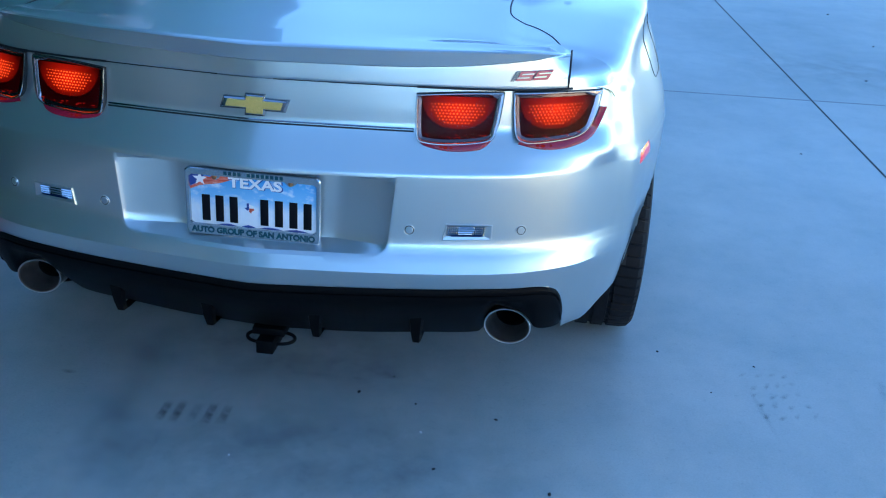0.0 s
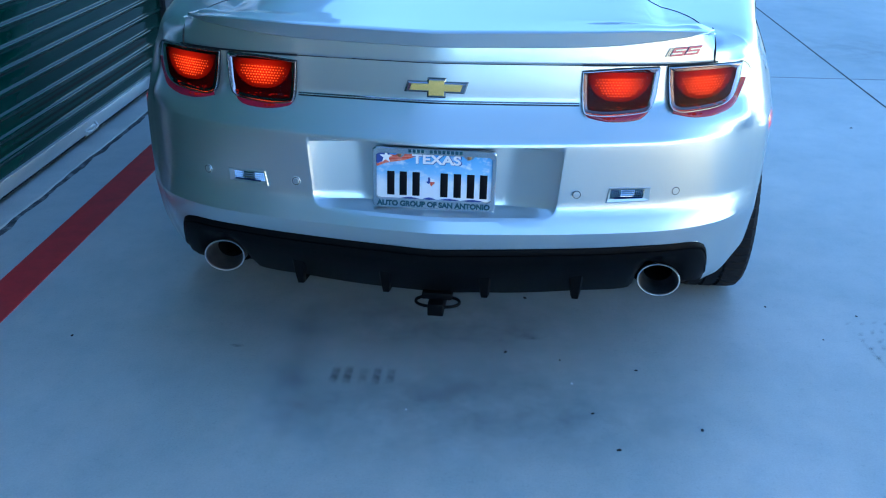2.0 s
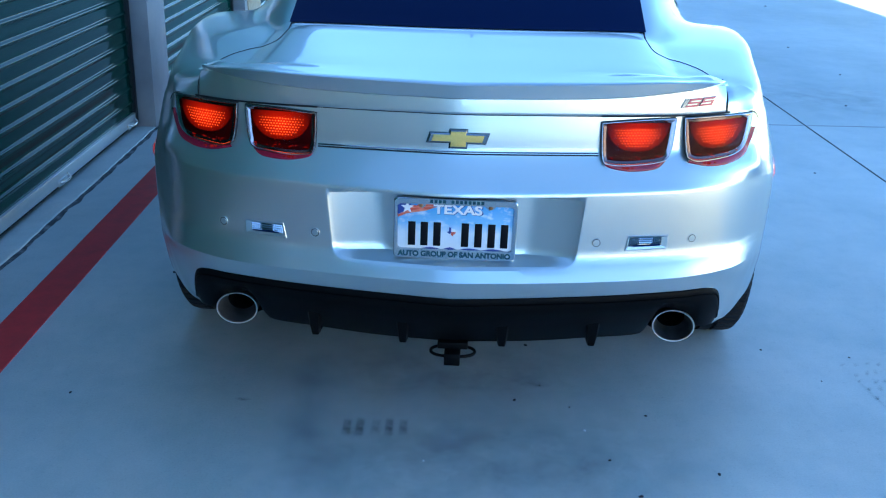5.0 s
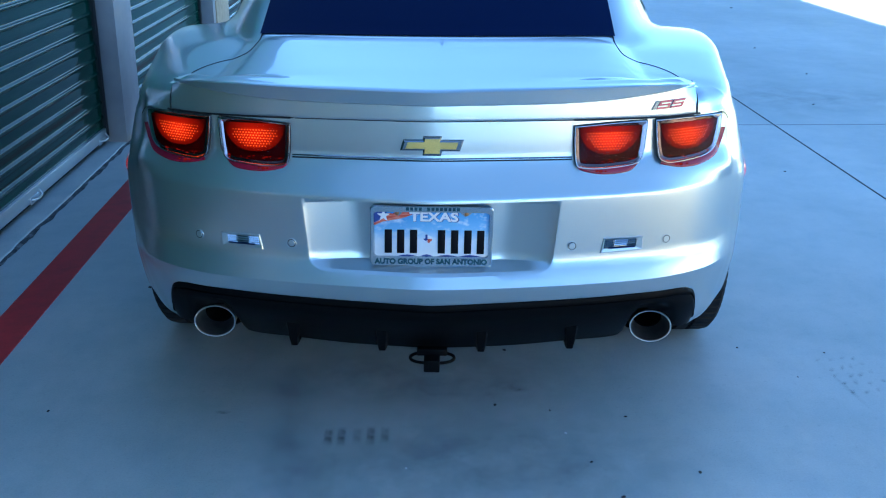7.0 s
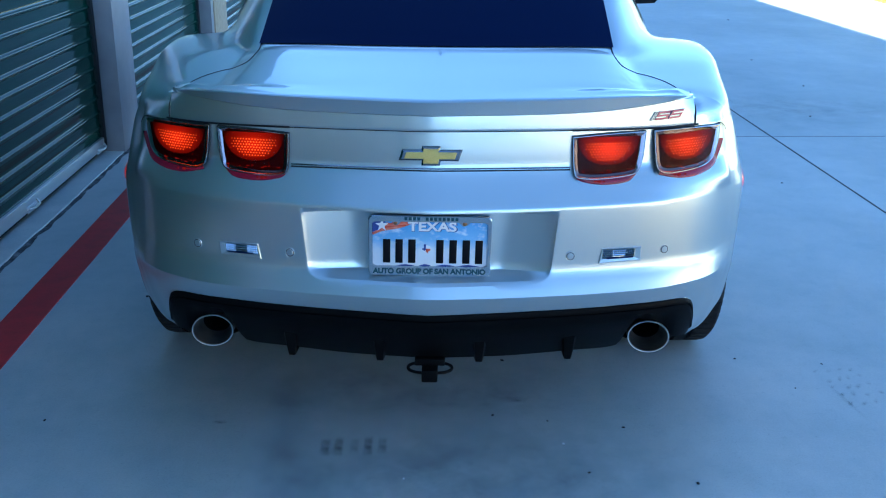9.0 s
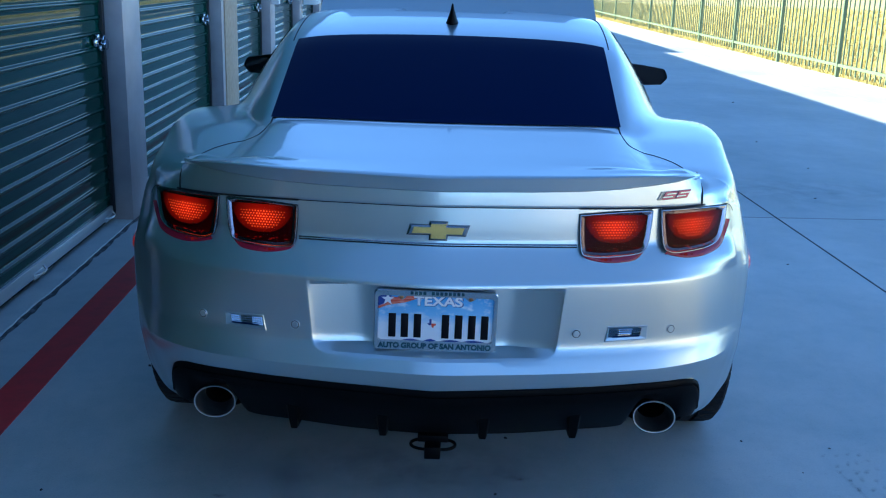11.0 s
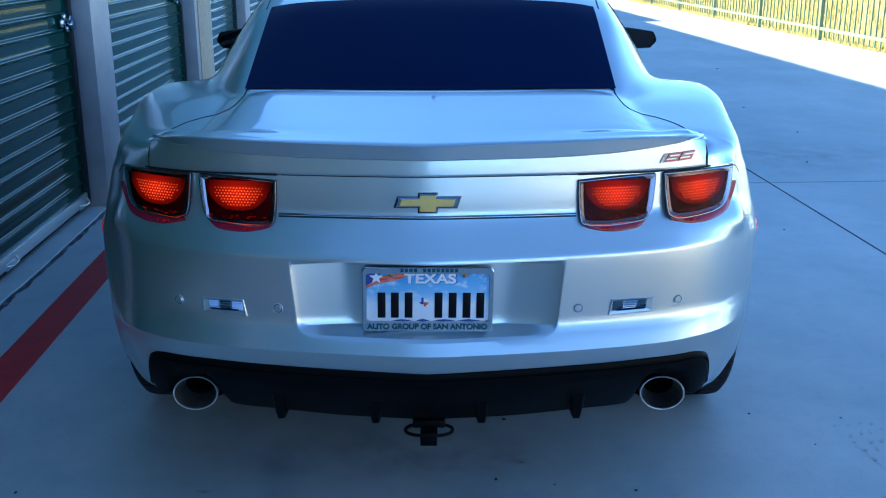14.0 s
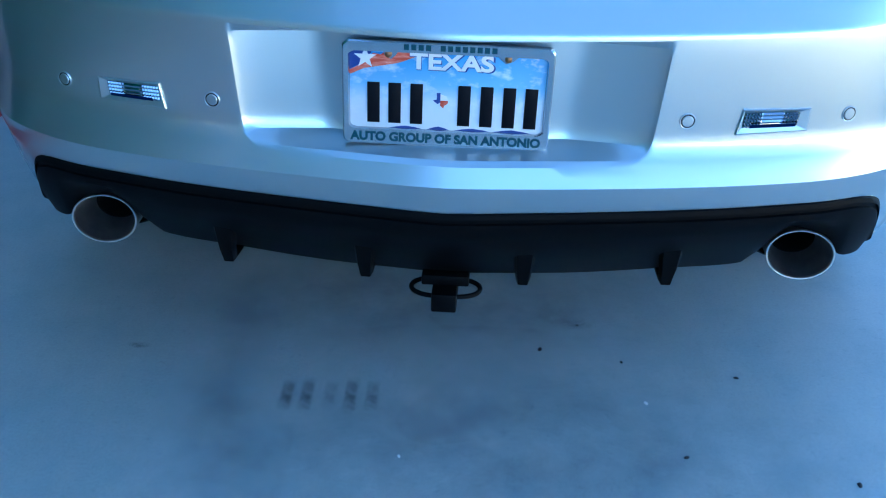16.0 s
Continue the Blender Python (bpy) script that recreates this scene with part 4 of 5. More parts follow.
# filler flap on the right flank
bpy.context.view_layer.update()
top_ob = bpy.data.objects["upper_body"]
ring = []
for a in np.linspace(0, 2 * math.pi, 61)[:-1]:
    ca, sa = math.cos(a), math.sin(a)
    yy, zz = 0.845 + 0.098 * math.copysign(abs(ca) ** 0.45, ca), 0.945 + 0.078 * math.copysign(abs(sa) ** 0.45, sa)
    hit, p, _, _ = top_ob.ray_cast((2.0, yy, zz), (-1.0, 0.0, 0.0))
    if hit:
        ring.append(p + Vector((0.0002, 0, 0)))
bm = bmesh.new()
tube(bm, ring, 0.0013, 6, True)
part("filler_flap_gap", bm, SEAM, car, "thin gap round the fuel filler flap")

# roof ditches from the rear window forward
for sgn in (1, -1):
    seam([Vector((sgn * rail_x(y) * 0.955, y, house_point(0.955, y).z + 0.0006)) for y in np.linspace(1.255, 2.38, 30)], 0.0022)

# gold cross-shaped emblem in a chrome rim
EMB = [(-0.080, 0.884), (-0.071, 0.912), (-0.0225, 0.912), (-0.0205, 0.921), (0.0265, 0.921), (0.0245, 0.912), (0.082, 0.912), (0.072, 0.883), (0.0265, 0.883), (0.0245, 0.871), (-0.0225, 0.871), (-0.0215, 0.884)]


def plaque(name, pts, y0, steps, mat, parent, label=""):
    bm = bmesh.new()
    rows = []
    P = [Vector(p) for p in pts]
    n = len(P)
    area = sum(P[i].x * P[(i + 1) % n].y - P[(i + 1) % n].x * P[i].y for i in range(n))
    if area < 0:
        P.reverse()
    for d, off in steps:
        row = []
        for i in range(n):
            a, b, c = P[i - 1], P[i], P[(i + 1) % n]
            u, v = (b - a).normalized(), (c - b).normalized()
            n1, n2 = Vector((-u.y, u.x)), Vector((-v.y, v.x))
            q = b + (n1 + n2) * (d / max(1 + n1.dot(n2), 0.3))
            row.append((q.x, y0(q.x, q.y) - off, q.y))
        rows.append(row)
    vs, _ = grid(bm, rows, True)
    bm.faces.new(vs[-1])
    return part(name, bm, mat, parent, label, angle=20)


emblem = plaque("emblem", EMB, lambda x, z: rear_y(0, z) + 0.001, [(0, -0.004), (0, 0.003), (0.0022, 0.0055), (0.0052, 0.0078)], CHROME, car, "gold cross-shaped emblem with chrome rim")
ARMS = [(-0.0665, 0.8895), (-0.0605, 0.9068), (-0.0185, 0.9068), (-0.0170, 0.9155), (0.0225, 0.9155), (0.0210, 0.9068), (0.0685, 0.9068), (0.0625, 0.8885), (0.0225, 0.8885), (0.0210, 0.8765), (-0.0185, 0.8765), (-0.0175, 0.8895)]
plaque("emblem_face", ARMS, lambda x, z: rear_y(0, z) + 0.001, [(0, 0.003), (0.0004, 0.0085), (0.002, 0.0096)], GOLD, emblem, "gold enamel face")


# red slanted badge on the boot lid
def badge_y(x, z):
    return lid_edge_y(x) - 0.003 + 0.07 * (z - 0.957)


badge = None


def slant(x0, w, z0, z1):
    pts = [(x0 + 0.55 * (z0 - 0.98), z0), (x0 + w + 0.55 * (z0 - 0.98), z0), (x0 + w + 0.55 * (z1 - 0.98), z1), (x0 + 0.55 * (z1 - 0.98), z1)]
    return [(a, b + 0.045 * (a - 0.6)) for a, b in pts]


for x0 in (0.5735, 0.6105):
    o = plaque("badge" if badge is None else "badge_block", slant(x0, 0.034, 0.9785, 0.9995), badge_y, [(0, -0.002), (0, 0.0022), (0.0010, 0.0030)], RED, badge or car, "small red slanted badge" if badge is None else "")
    badge = badge or o
    for dx, w, z0 in ((0.0065, 0.0265, 0.9918), (0.0, 0.0265, 0.9842)):
        plaque("badge_slot", slant(x0 + dx, w, z0, z0 + 0.0026), badge_y, [(0, -0.002), (0, 0.0034), (0.0003, 0.0036)], ALU, badge, "silver slot")
for x0 in (0.5635, 0.5685):
    plaque("badge_edge", slant(x0, 0.0022, 0.978, 0.9995), badge_y, [(0, -0.002), (0, 0.0022), (0.0004, 0.0026)], CHROME, badge)


# parking sensors and reversing lamps
def sensor(x, z):
    bm = bmesh.new()
    c = tail_point(x, z, 0.0)
    n = (tail_point(x, z, 1.0) - c).normalized()
    m = Matrix.Translation(c) @ n.to_track_quat("Z", "Y").to_matrix().to_4x4()
    lathe(bm, [(0.0125, -0.003), (0.0125, 0.0014), (0.0118, 0.002), (0.0108, 0.0016)], 28, m)
    ring = part("parking_sensor", bm, PAINT, car, "round silver parking sensor")
    bm = bmesh.new()
    lathe(bm, [(0.0109, 0.0012), (0.0088, 0.0012)], 28, m)
    part("gap_ring", bm, SEAM, ring)
    bm = bmesh.new()
    lathe(bm, [(0.0089, 0.0), (0.0089, 0.0018), (0.0080, 0.0026), (0.0004, 0.0028)], 28, m)
    part("sensor_face", bm, PAINT, ring)


for x, z in ((-0.613, 0.6455), (-0.362, 0.640), (0.364, 0.640), (0.615, 0.6455)):
    sensor(x, z)


def reverse_lamp(sgn):
    bm = bmesh.new()
    out = [(0.438, 0.618), (0.551, 0.623), (0.551, 0.659), (0.446, 0.659)]
    inn = [(0.4475, 0.6295), (0.533, 0.6315), (0.535, 0.6535), (0.4495, 0.6525)]
    mid = [Vector(a).lerp(Vector(b), 0.2) for a, b in zip(out, inn)]
    rows = []
    for pts, off in ((out, -0.002), (out, 0.0025), (mid, 0.004), (inn, -0.001)):
        rows.append([(lambda q: (sgn * q.x, q.y, q.z))(tail_point(p[0], p[1], off)) for p in pts])
    rows[-1] = [(lambda q: (sgn * q.x, q.y, q.z))(tail_point(p[0], p[1], 0.0006)) for p in inn]
    grid(bm, rows, True)
    h = part("reversing_lamp", bm, PAINT, car, "clear reversing lamp in the bumper", angle=15)
    bm = bmesh.new()
    rows = []
    for k in range(37):
        a = k / 36
        lo, hi = Vector(inn[0]).lerp(Vector(inn[1]), a), Vector(inn[3]).lerp(Vector(inn[2]), a)
        mid = smooth01(0.26, 0.36, a) * smooth01(0.74, 0.64, a)
        row = []
        for j, b in enumerate(np.linspace(0, 1, 9)):
            rib = 0.0012 + (0.0022 if k % 2 else 0.0) + (0.0010 if j % 2 else 0.0)
            bulb = 0.0014 + 0.0016 * math.sin(math.pi * b) + (0.0011 if j % 2 else 0.0)
            q = tail_point(*lo.lerp(hi, b), rib + (bulb - rib) * mid)
            row.append((sgn * q.x, q.y, q.z))
        rows.append(row)
    grid(bm, rows)
    part("lens", bm, CLEAR, h, "ribbed clear lens", smooth=False)
    bm = bmesh.new()
    rows = []
    for b in (0.0, 0.22):
        rows.append([(lambda q: (sgn * q.x, q.y, q.z))(tail_point(*Vector(inn[0]).lerp(Vector(inn[1]), a).lerp(Vector(inn[3]).lerp(Vector(inn[2]), a), b), 0.0052)) for a in np.linspace(0.12, 0.95, 8)])
    grid(bm, rows)
    part("lower_lens", bm, TINT, h, "dark lower part of the lens")


reverse_lamp(1)
reverse_lamp(-1)

# black valance with fins
val_bot = curve_y([(0, 0.288), (0.2, 0.291), (0.40, 0.302), (0.50, 0.306), (0.532, 0.318), (0.548, 0.365), (0.57, 0.41), (0.63, 0.41), (0.652, 0.394), (0.664, 0.378), (0.68, 0.371), (0.70, 0.368), (0.715, 0.366), (0.7285, 0.364)])
bm = bmesh.new()
rows = []
cols = [0.7283 * math.sin(math.pi / 2 * k / 70) for k in range(-70, 71)]
for x in cols:
    a = abs(x)
    zt = max(valance_top(a), val_bot(a) + 0.012)
    r = rear_y(a, zt)
    zb = val_bot(a)
    e = min(1.0, (zt - zb) / 0.06)
    deep = 0.165 - 0.125 * smooth01(0.5, 0.67, a)
    zs = [(zt + 0.006, r + 0.010), (zt - 0.002, r - 0.003), (zt - 0.010 * e, r - 0.0045), (zt - 0.0125 * e, r + 0.003), (zt - 0.019 * e, r + 0.003), (zt - 0.021 * e, r - 0.001), (zt - 0.032 * e, r)]
    for f in (0.15, 0.35, 0.6, 0.85, 1.0):
        zs.append((zt - 0.032 * e + (zb - zt + 0.032 * e) * f, r + deep * f ** 1.25))
    zs += [(zb + 0.004, r + deep + 0.02), (zb + 0.03, r + deep + 0.16)]
    rows.append([(x, yy, zz) for zz, yy in zs])
grid(bm, rows)
valance = part("rear_valance", bm, BLACK, car, "black textured plastic lower valance")
for x in (-0.380, -0.135, 0.135, 0.380):
    r = rear_y(x, 0.47)
    bm = bmesh.new()
    prof = [(r + 0.052, 0.405), (r + 0.062, 0.345), (r + 0.075, 0.314), (r + 0.118, 0.307), (r + 0.150, 0.306), (r + 0.2, 0.32)]
    rows = []
    for sx in (-1, -0.66, 0.66, 1):
        rows.append([(x + sx * (0.011 + 0.012 * min(max((b - 0.305) / 0.1, 0), 1)), a + (0.012 if abs(sx) == 1 else 0), b + (0.004 if abs(sx) == 1 else 0)) for a, b in prof])
    grid(bm, rows)
    part("fin", bm, BLACK, valance)


# exhaust tips
def exhaust(sgn):
    m = Matrix.Translation((sgn * 0.600, 0.139, 0.378)) @ pose(0, 0, 0, 86, 0, -sgn * 4) @ Matrix.Diagonal((1, 0.80, 1, 1))
    bm = bmesh.new()
    lathe(bm, [(0.054, -0.22), (0.0555, -0.02), (0.0572, -0.004), (0.0572, 0.0), (0.0562, 0.0016), (0.0538, 0.0014), (0.0526, -0.0005), (0.0522, -0.004)], 64, m)
    t = part("exhaust_tip", bm, STEEL, car, "round polished steel exhaust tip")
    bm = bmesh.new()
    lathe(bm, [(0.0522, -0.004), (0.0512, -0.012), (0.0485, -0.030), (0.0440, -0.055), (0.0385, -0.080)], 64, m)
    part("inner_cone", bm, CONE, t, "brushed inner cone, darkened by soot")
    bm = bmesh.new()
    vs, _ = lathe(bm, [(0.0386, -0.0795), (0.0376, -0.086), (0.036, -0.21)], 48, m)
    bm.faces.new(vs[-1])
    part("pipe_bore", bm, SOOT, t, "sooty dark bore")
    bm = bmesh.new()
    mm = Matrix.Translation((sgn * 0.598, 0.250, 0.383)) @ pose(0, 0, 0, 90, 0, 0) @ Matrix.Diagonal((1.18, 0.92, 1, 1))
    lathe(bm, [(0.066, -0.06), (0.067, 0.02), (0.062, 0.026), (0.057, 0.01)], 40, mm)
    part("exhaust_shroud", bm, BLACK, car, "black shroud round the exhaust")


exhaust(1)
exhaust(-1)

# tow receiver with a loop
boxes("tow_receiver", [(-0.042, 0.14, 0.278, 0.042, 0.30, 0.298), (-0.022, 0.105, 0.244, 0.022, 0.24, 0.280)], BLACK, car, "black tow receiver", bevel=0.003)
bm = bmesh.new()
loop = [(0.0 + 0.062 * math.copysign(abs(math.cos(t)) ** 0.7, math.cos(t)), 0.165 + 0.026 * math.sin(t), 0.261 + 0.004 * math.sin(t)) for t in np.linspace(0, 2 * math.pi, 41)[:-1]]
tube(bm, loop, 0.0045, 8, True)
part("tow_loop", bm, BLACK, bpy.data.objects["tow_receiver"])


# door gaps
for sgn in (1, -1):
    for yy in (1.74, 2.96):
        s = min(np.linspace(1.5, 4.5, 600), key=lambda t: abs(out_y(t) - yy))
        seam([Vector((sgn * (shell_point(s, z).x + 0.0003), shell_point(s, z).y, shell_point(s, z).z)) for z in np.linspace(0.38, 0.95, 24)], 0.0025)


# wheels
def wheel(x, y, sgn):
    m = Matrix.Translation((x, y, WHEEL_Z)) @ pose(0, 0, 0, 0, 90 * sgn, 0)
    bm = bmesh.new()
    prof = [(0.255, -0.135), (0.30, -0.138), (0.345, -0.130), (0.358, -0.118), (0.362, -0.10), (0.363, -0.056), (0.355, -0.054), (0.355, -0.044), (0.3635, -0.042),
            (0.364, -0.006), (0.356, -0.005), (0.356, 0.006), (0.364, 0.007), (0.3635, 0.042), (0.355, 0.044), (0.355, 0.054), (0.363, 0.056), (0.362, 0.10), (0.358, 0.118), (0.345, 0.130), (0.30, 0.138), (0.255, 0.135)]
    pitch = 2 * math.pi / 62
    turns = [k * pitch + f * pitch for k in range(62) for f in (0.0, 0.06, 0.22, 0.28, 0.52, 0.76)]
    rows = []
    for i, (r, h) in enumerate(prof):
        row = []
        for k, a in enumerate(turns):
            cut = 0.007 if abs(h) > 0.05 and r > 0.34 and k % 6 in (1, 2) else 0.0
            # the grooves sweep back a little towards the shoulder
            b = a + 0.35 * max(abs(h) - 0.05, 0.0)
            row.append(m @ Vector(((r - cut) * math.cos(b), (r - cut) * math.sin(b), h)))
        rows.append(row)
    grid(bm, rows, True)
    t = part("wheel", bm, RUBBER, car, "black low-profile tyre on an alloy wheel", angle=25)
    bm = bmesh.new()
    lathe(bm, [(0.255, 0.137), (0.245, 0.135), (0.235, 0.10), (0.23, -0.12), (0.255, -0.135)], 64, m)
    lathe(bm, [(0.06, 0.06), (0.06, 0.10), (0.045, 0.112), (0.001, 0.112)], 24, m)
    for k in range(5):
        box(bm, 0.04, -0.028, 0.085, 0.245, 0.028, 0.115, 0.004, m @ pose(0, 0, 0, 0, 0, 72 * k))
    part("rim", bm, STEEL, t, "five-spoke alloy rim")
    bm = bmesh.new()
    lathe(bm, [(0.17, 0.02), (0.17, 0.04), (0.05, 0.04)], 40, m)
    part("brake_disc", bm, STEEL, t)


for y in WHEEL_Y:
    wheel(0.826, y, 1)
    wheel(-0.826, y, -1)
for sgn in (1, -1):
    for y in WHEEL_Y:
        bm = bmesh.new()
        rows = []
        for k in range(25):
            a = math.pi * k / 24
            rows.append([(sgn * xx, y + (ARCH + 0.012) * math.cos(a), WHEEL_Z + (ARCH + 0.012) * math.sin(a)) for xx in (0.55, 0.70, 0.90)])
        grid(bm, rows)
        part("arch_liner", bm, SEAM, car)


# side markers
def side_marker(sgn):
    bm = bmesh.new()
    s0 = LEN[14] + 0.022
    rows = []
    for f in np.linspace(0, 1, 9):
        s = s0 + 0.115 * f
        row = []
        for g in np.linspace(0, 1, 5):
            z = 0.734 + 0.004 * f + 0.036 * g
            p = shell_point(s, z)
            edge = 0.0 if 0 < f < 1 and 0 < g < 1 else 1.0
            row.append((sgn * (p.x + 0.004 - 0.005 * edge), p.y, p.z))
        rows.append(row)
    grid(bm, rows)
    part("side_marker", bm, MARKER, car, "red side marker lamp")


MARKER = material("marker_red", (0.45, 0.02, 0.03), 0.15, 0.0, 1.0, (1.0, 0.03, 0.03), 0.10)
side_marker(1)
side_marker(-1)


# door mirrors
def door_mirror(sgn):
    bm = bmesh.new()
    shape = [(a + 0.024, b - 0.033) for a, b in ((0.845, 1.062), (0.86, 1.046), (1.00, 1.050), (1.012, 1.053), (1.036, 1.078), (1.040, 1.092), (1.026, 1.122), (1.010, 1.130), (0.87, 1.150), (0.85, 1.145))]
    pts = resample(shape, 48)
    c = sum(pts, Vector((0, 0))) / len(pts)
    rows = []
    for f, y in ((0.90, 2.722), (0.97, 2.716), (1.0, 2.724), (1.0, 2.745), (0.93, 2.80), (0.72, 2.85), (0.3, 2.875), (0.02, 2.88)):
        rows.append([(sgn * (c + (p - c) * f).x, y, (c + (p - c) * f).y) for p in pts])
    grid(bm, rows, True)
    mir = part("door_mirror", bm, BLACK, car, "dark door mirror")
    bm = bmesh.new()
    bm.faces.new([bm.verts.new((sgn * (c + (p - c) * 0.91).x, 2.7225, (c + (p - c) * 0.91).y)) for p in pts])
    part("mirror_glass", bm, MIRROR, mir, "mirror glass")
    bm = bmesh.new()
    tube(bm, [(sgn * 0.80, 2.80, 1.0), (sgn * 0.84, 2.79, 1.03), (sgn * 0.88, 2.78, 1.07)], 0.022, 12)
    part("mirror_arm", bm, BLACK, mir)


MIRROR = material("mirror_glass", (0.03, 0.032, 0.036), 0.02, 1.0)
door_mirror(1)
door_mirror(-1)

# shark-fin aerial
bm = bmesh.new()
rows = []
for k in range(13):
    f = k / 12
    w = 0.030 * (1 - f) ** 0.8 * (0.35 + 0.65 * (1 - f)) + 0.0025
    yb, yf = 1.415 + 0.012 * f, 1.56 - 0.125 * f ** 0.8
    z = 1.330 + 0.090 * f
    row = []
    for j in range(24):
        a = 2 * math.pi * j / 24
        row.append((w * math.sin(a), (yb + yf) / 2 - (yf - yb) / 2 * math.cos(a), z))
    rows.append(row)
vs, _ = grid(bm, rows, True)
bm.faces.new(vs[-1])
part("roof_aerial", bm, BLACK, car, "black shark-fin roof aerial")


# ---- number plate ----
def lettering(name, text, size, m, mat, parent, width=None, depth=0.0004, thick=0.0):
    cu = bpy.data.curves.new(name, 'FONT')
    cu.body, cu.size, cu.align_x, cu.align_y = text, size, 'CENTER', 'CENTER'
    cu.extrude = depth
    cu.offset = thick
    tmp = bpy.data.objects.new(name + "_tmp", cu)
    scene.collection.objects.link(tmp)
    bpy.context.view_layer.update()
    me = bpy.data.meshes.new_from_object(tmp.evaluated_get(bpy.context.evaluated_depsgraph_get()))
    bpy.data.objects.remove(tmp)
    if width:
        xs = [v.co.x for v in me.vertices]
        k = width / (max(xs) - min(xs))
        for v in me.vertices:
            v.co.x *= k
    me.transform(m)
    me.materials.clear()
    me.materials.append(mat)
    ob = new(name, me)
    ob.parent = parent
    return ob


PLATE = material("plate_print", (0.8, 0.8, 0.8), 0.3, 0.0, 0.6)
n, l = PLATE.node_tree.nodes, PLATE.node_tree.links
tc = n.new("ShaderNodeTexCoord")
sp = n.new("ShaderNodeSeparateXYZ")
l.new(tc.outputs["Object"], sp.inputs[0])
mr = n.new("ShaderNodeMapRange")
mr.inputs["From Min"].default_value, mr.inputs["From Max"].default_value = -0.076, 0.076
l.new(sp.outputs["Y"], mr.inputs[0])
sky = ramp(PLATE, mr.outputs[0], [(0.0, (0.78, 0.80, 0.84)), (0.42, (0.70, 0.78, 0.88)), (0.60, (0.24, 0.52, 0.80)), (0.95, (0.05, 0.30, 0.68))])
cloud = noise_tex(PLATE, 26.0, 5.0, 0.6, (1.0, 1.6, 1.0))
cm = ramp(PLATE, cloud, [(0.52, (0, 0, 0)), (0.70, (0.85, 0.85, 0.85))])
colour(PLATE, mix(PLATE, cm, sky, (0.80, 0.84, 0.88)))
INK = material("black_ink", (0.004, 0.004, 0.006), 0.45)
shader(INK).inputs["Specular IOR Level"].default_value = 0.12
TEALINK = material("teal_ink", (0.004, 0.055, 0.072), 0.4)
WHITEINK = material("white_ink", (0.82, 0.82, 0.84), 0.35)
BLUEINK = material("blue_ink", (0.02, 0.05, 0.25), 0.35)
REDINK = material("red_ink", (0.55, 0.06, 0.03), 0.35)
colour(REDINK, ramp(REDINK, noise_tex(REDINK, 60.0, 4.0, 0.6, (0.6, 2.5, 1)), [(0.42, (0.58, 0.07, 0.03)), (0.62, (0.75, 0.25, 0.18)), (0.75, (0.8, 0.7, 0.7))]))
FRAMEGREY = material("plate_frame_metal", (0.50, 0.54, 0.57), 0.16, 0.9)
COPPER = material("rusty_screw", (0.35, 0.17, 0.08), 0.4, 0.8)

plate = new("number_plate")
plate.parent = car
plate["label"] = "embossed number plate in a chrome dealer frame"
# local axes: x across, y up, z towards the viewer
plate.matrix_basis = Matrix.Translation((0.001, 0.048, 0.6655)) @ pose(0, 0, 0, 90, 0, 0) @ pose(0, 0, 0, 2, 2.0, -0.9)
bm = bmesh.new()
box(bm, -0.1515, -0.0755, -0.002, 0.1515, 0.0755, 0.0, 0.0008)
part("plate_sheet", bm, PLATE, plate)


def flat(name, pts, z, mat, thick=0.0005):
    bm = bmesh.new()
    f = bm.faces.new([bm.verts.new((a, b, z + thick)) for a, b in pts])
    r = bmesh.ops.extrude_face_region(bm, geom=[f])
    bmesh.ops.translate(bm, vec=(0, 0, -thick), verts=[g for g in r["geom"] if isinstance(g, bmesh.types.BMVert)])
    return part(name, bm, mat, plate, smooth=False)


flat("blue_field", [(-0.1505, 0.075), (-0.1505, 0.033), (-0.128, 0.046), (-0.115, 0.062), (-0.112, 0.075)], 0.0002, BLUEINK, 0.0003)
flat("red_streak", [(-0.148, 0.034), (-0.126, 0.046), (-0.112, 0.062), (-0.100, 0.060), (-0.090, 0.071), (-0.040, 0.070), (-0.050, 0.058), (-0.075, 0.048), (-0.100, 0.043), (-0.125, 0.038), (-0.146, 0.028)], 0.0002, REDINK, 0.0004)
flat("star", [((-0.1235 + (0.0175 if k % 2 == 0 else 0.0070) * math.sin(math.pi * k / 5)), 0.0545 + (0.0175 if k % 2 == 0 else 0.0070) * math.cos(math.pi * k / 5)) for k in range(10)], 0.0006, WHITEINK, 0.0005)
lettering("state_name_shadow", "TEXAS", 0.034, pose(0.0068, 0.0503, 0.0010), BLUEINK, plate, 0.128, thick=0.0014)
lettering("state_name", "TEXAS", 0.034, pose(0.0055, 0.0515, 0.0016), WHITEINK, plate, 0.125, thick=0.0011)
# the number, as plain bars
for x in (-0.111, -0.079, -0.046, 0.026, 0.060, 0.094, 0.127):
    bm = bmesh.new()
    box(bm, x - 0.0095, -0.048, 0.0, x + 0.0095, 0.017, 0.0022, 0.0009)
    part("number_bar", bm, INK, plate)
flat("state_outline_blue", [(-0.021, -0.008), (-0.0155, -0.007), (-0.0155, 0.004), (-0.010, 0.004), (-0.010, -0.011), (-0.014, -0.014), (-0.018, -0.011)], 0.0004, BLUEINK, 0.0006)
flat("state_outline_white", [(-0.010, 0.002), (-0.001, -0.001), (0.002, -0.008), (-0.010, -0.008)], 0.0004, WHITEINK, 0.0006)
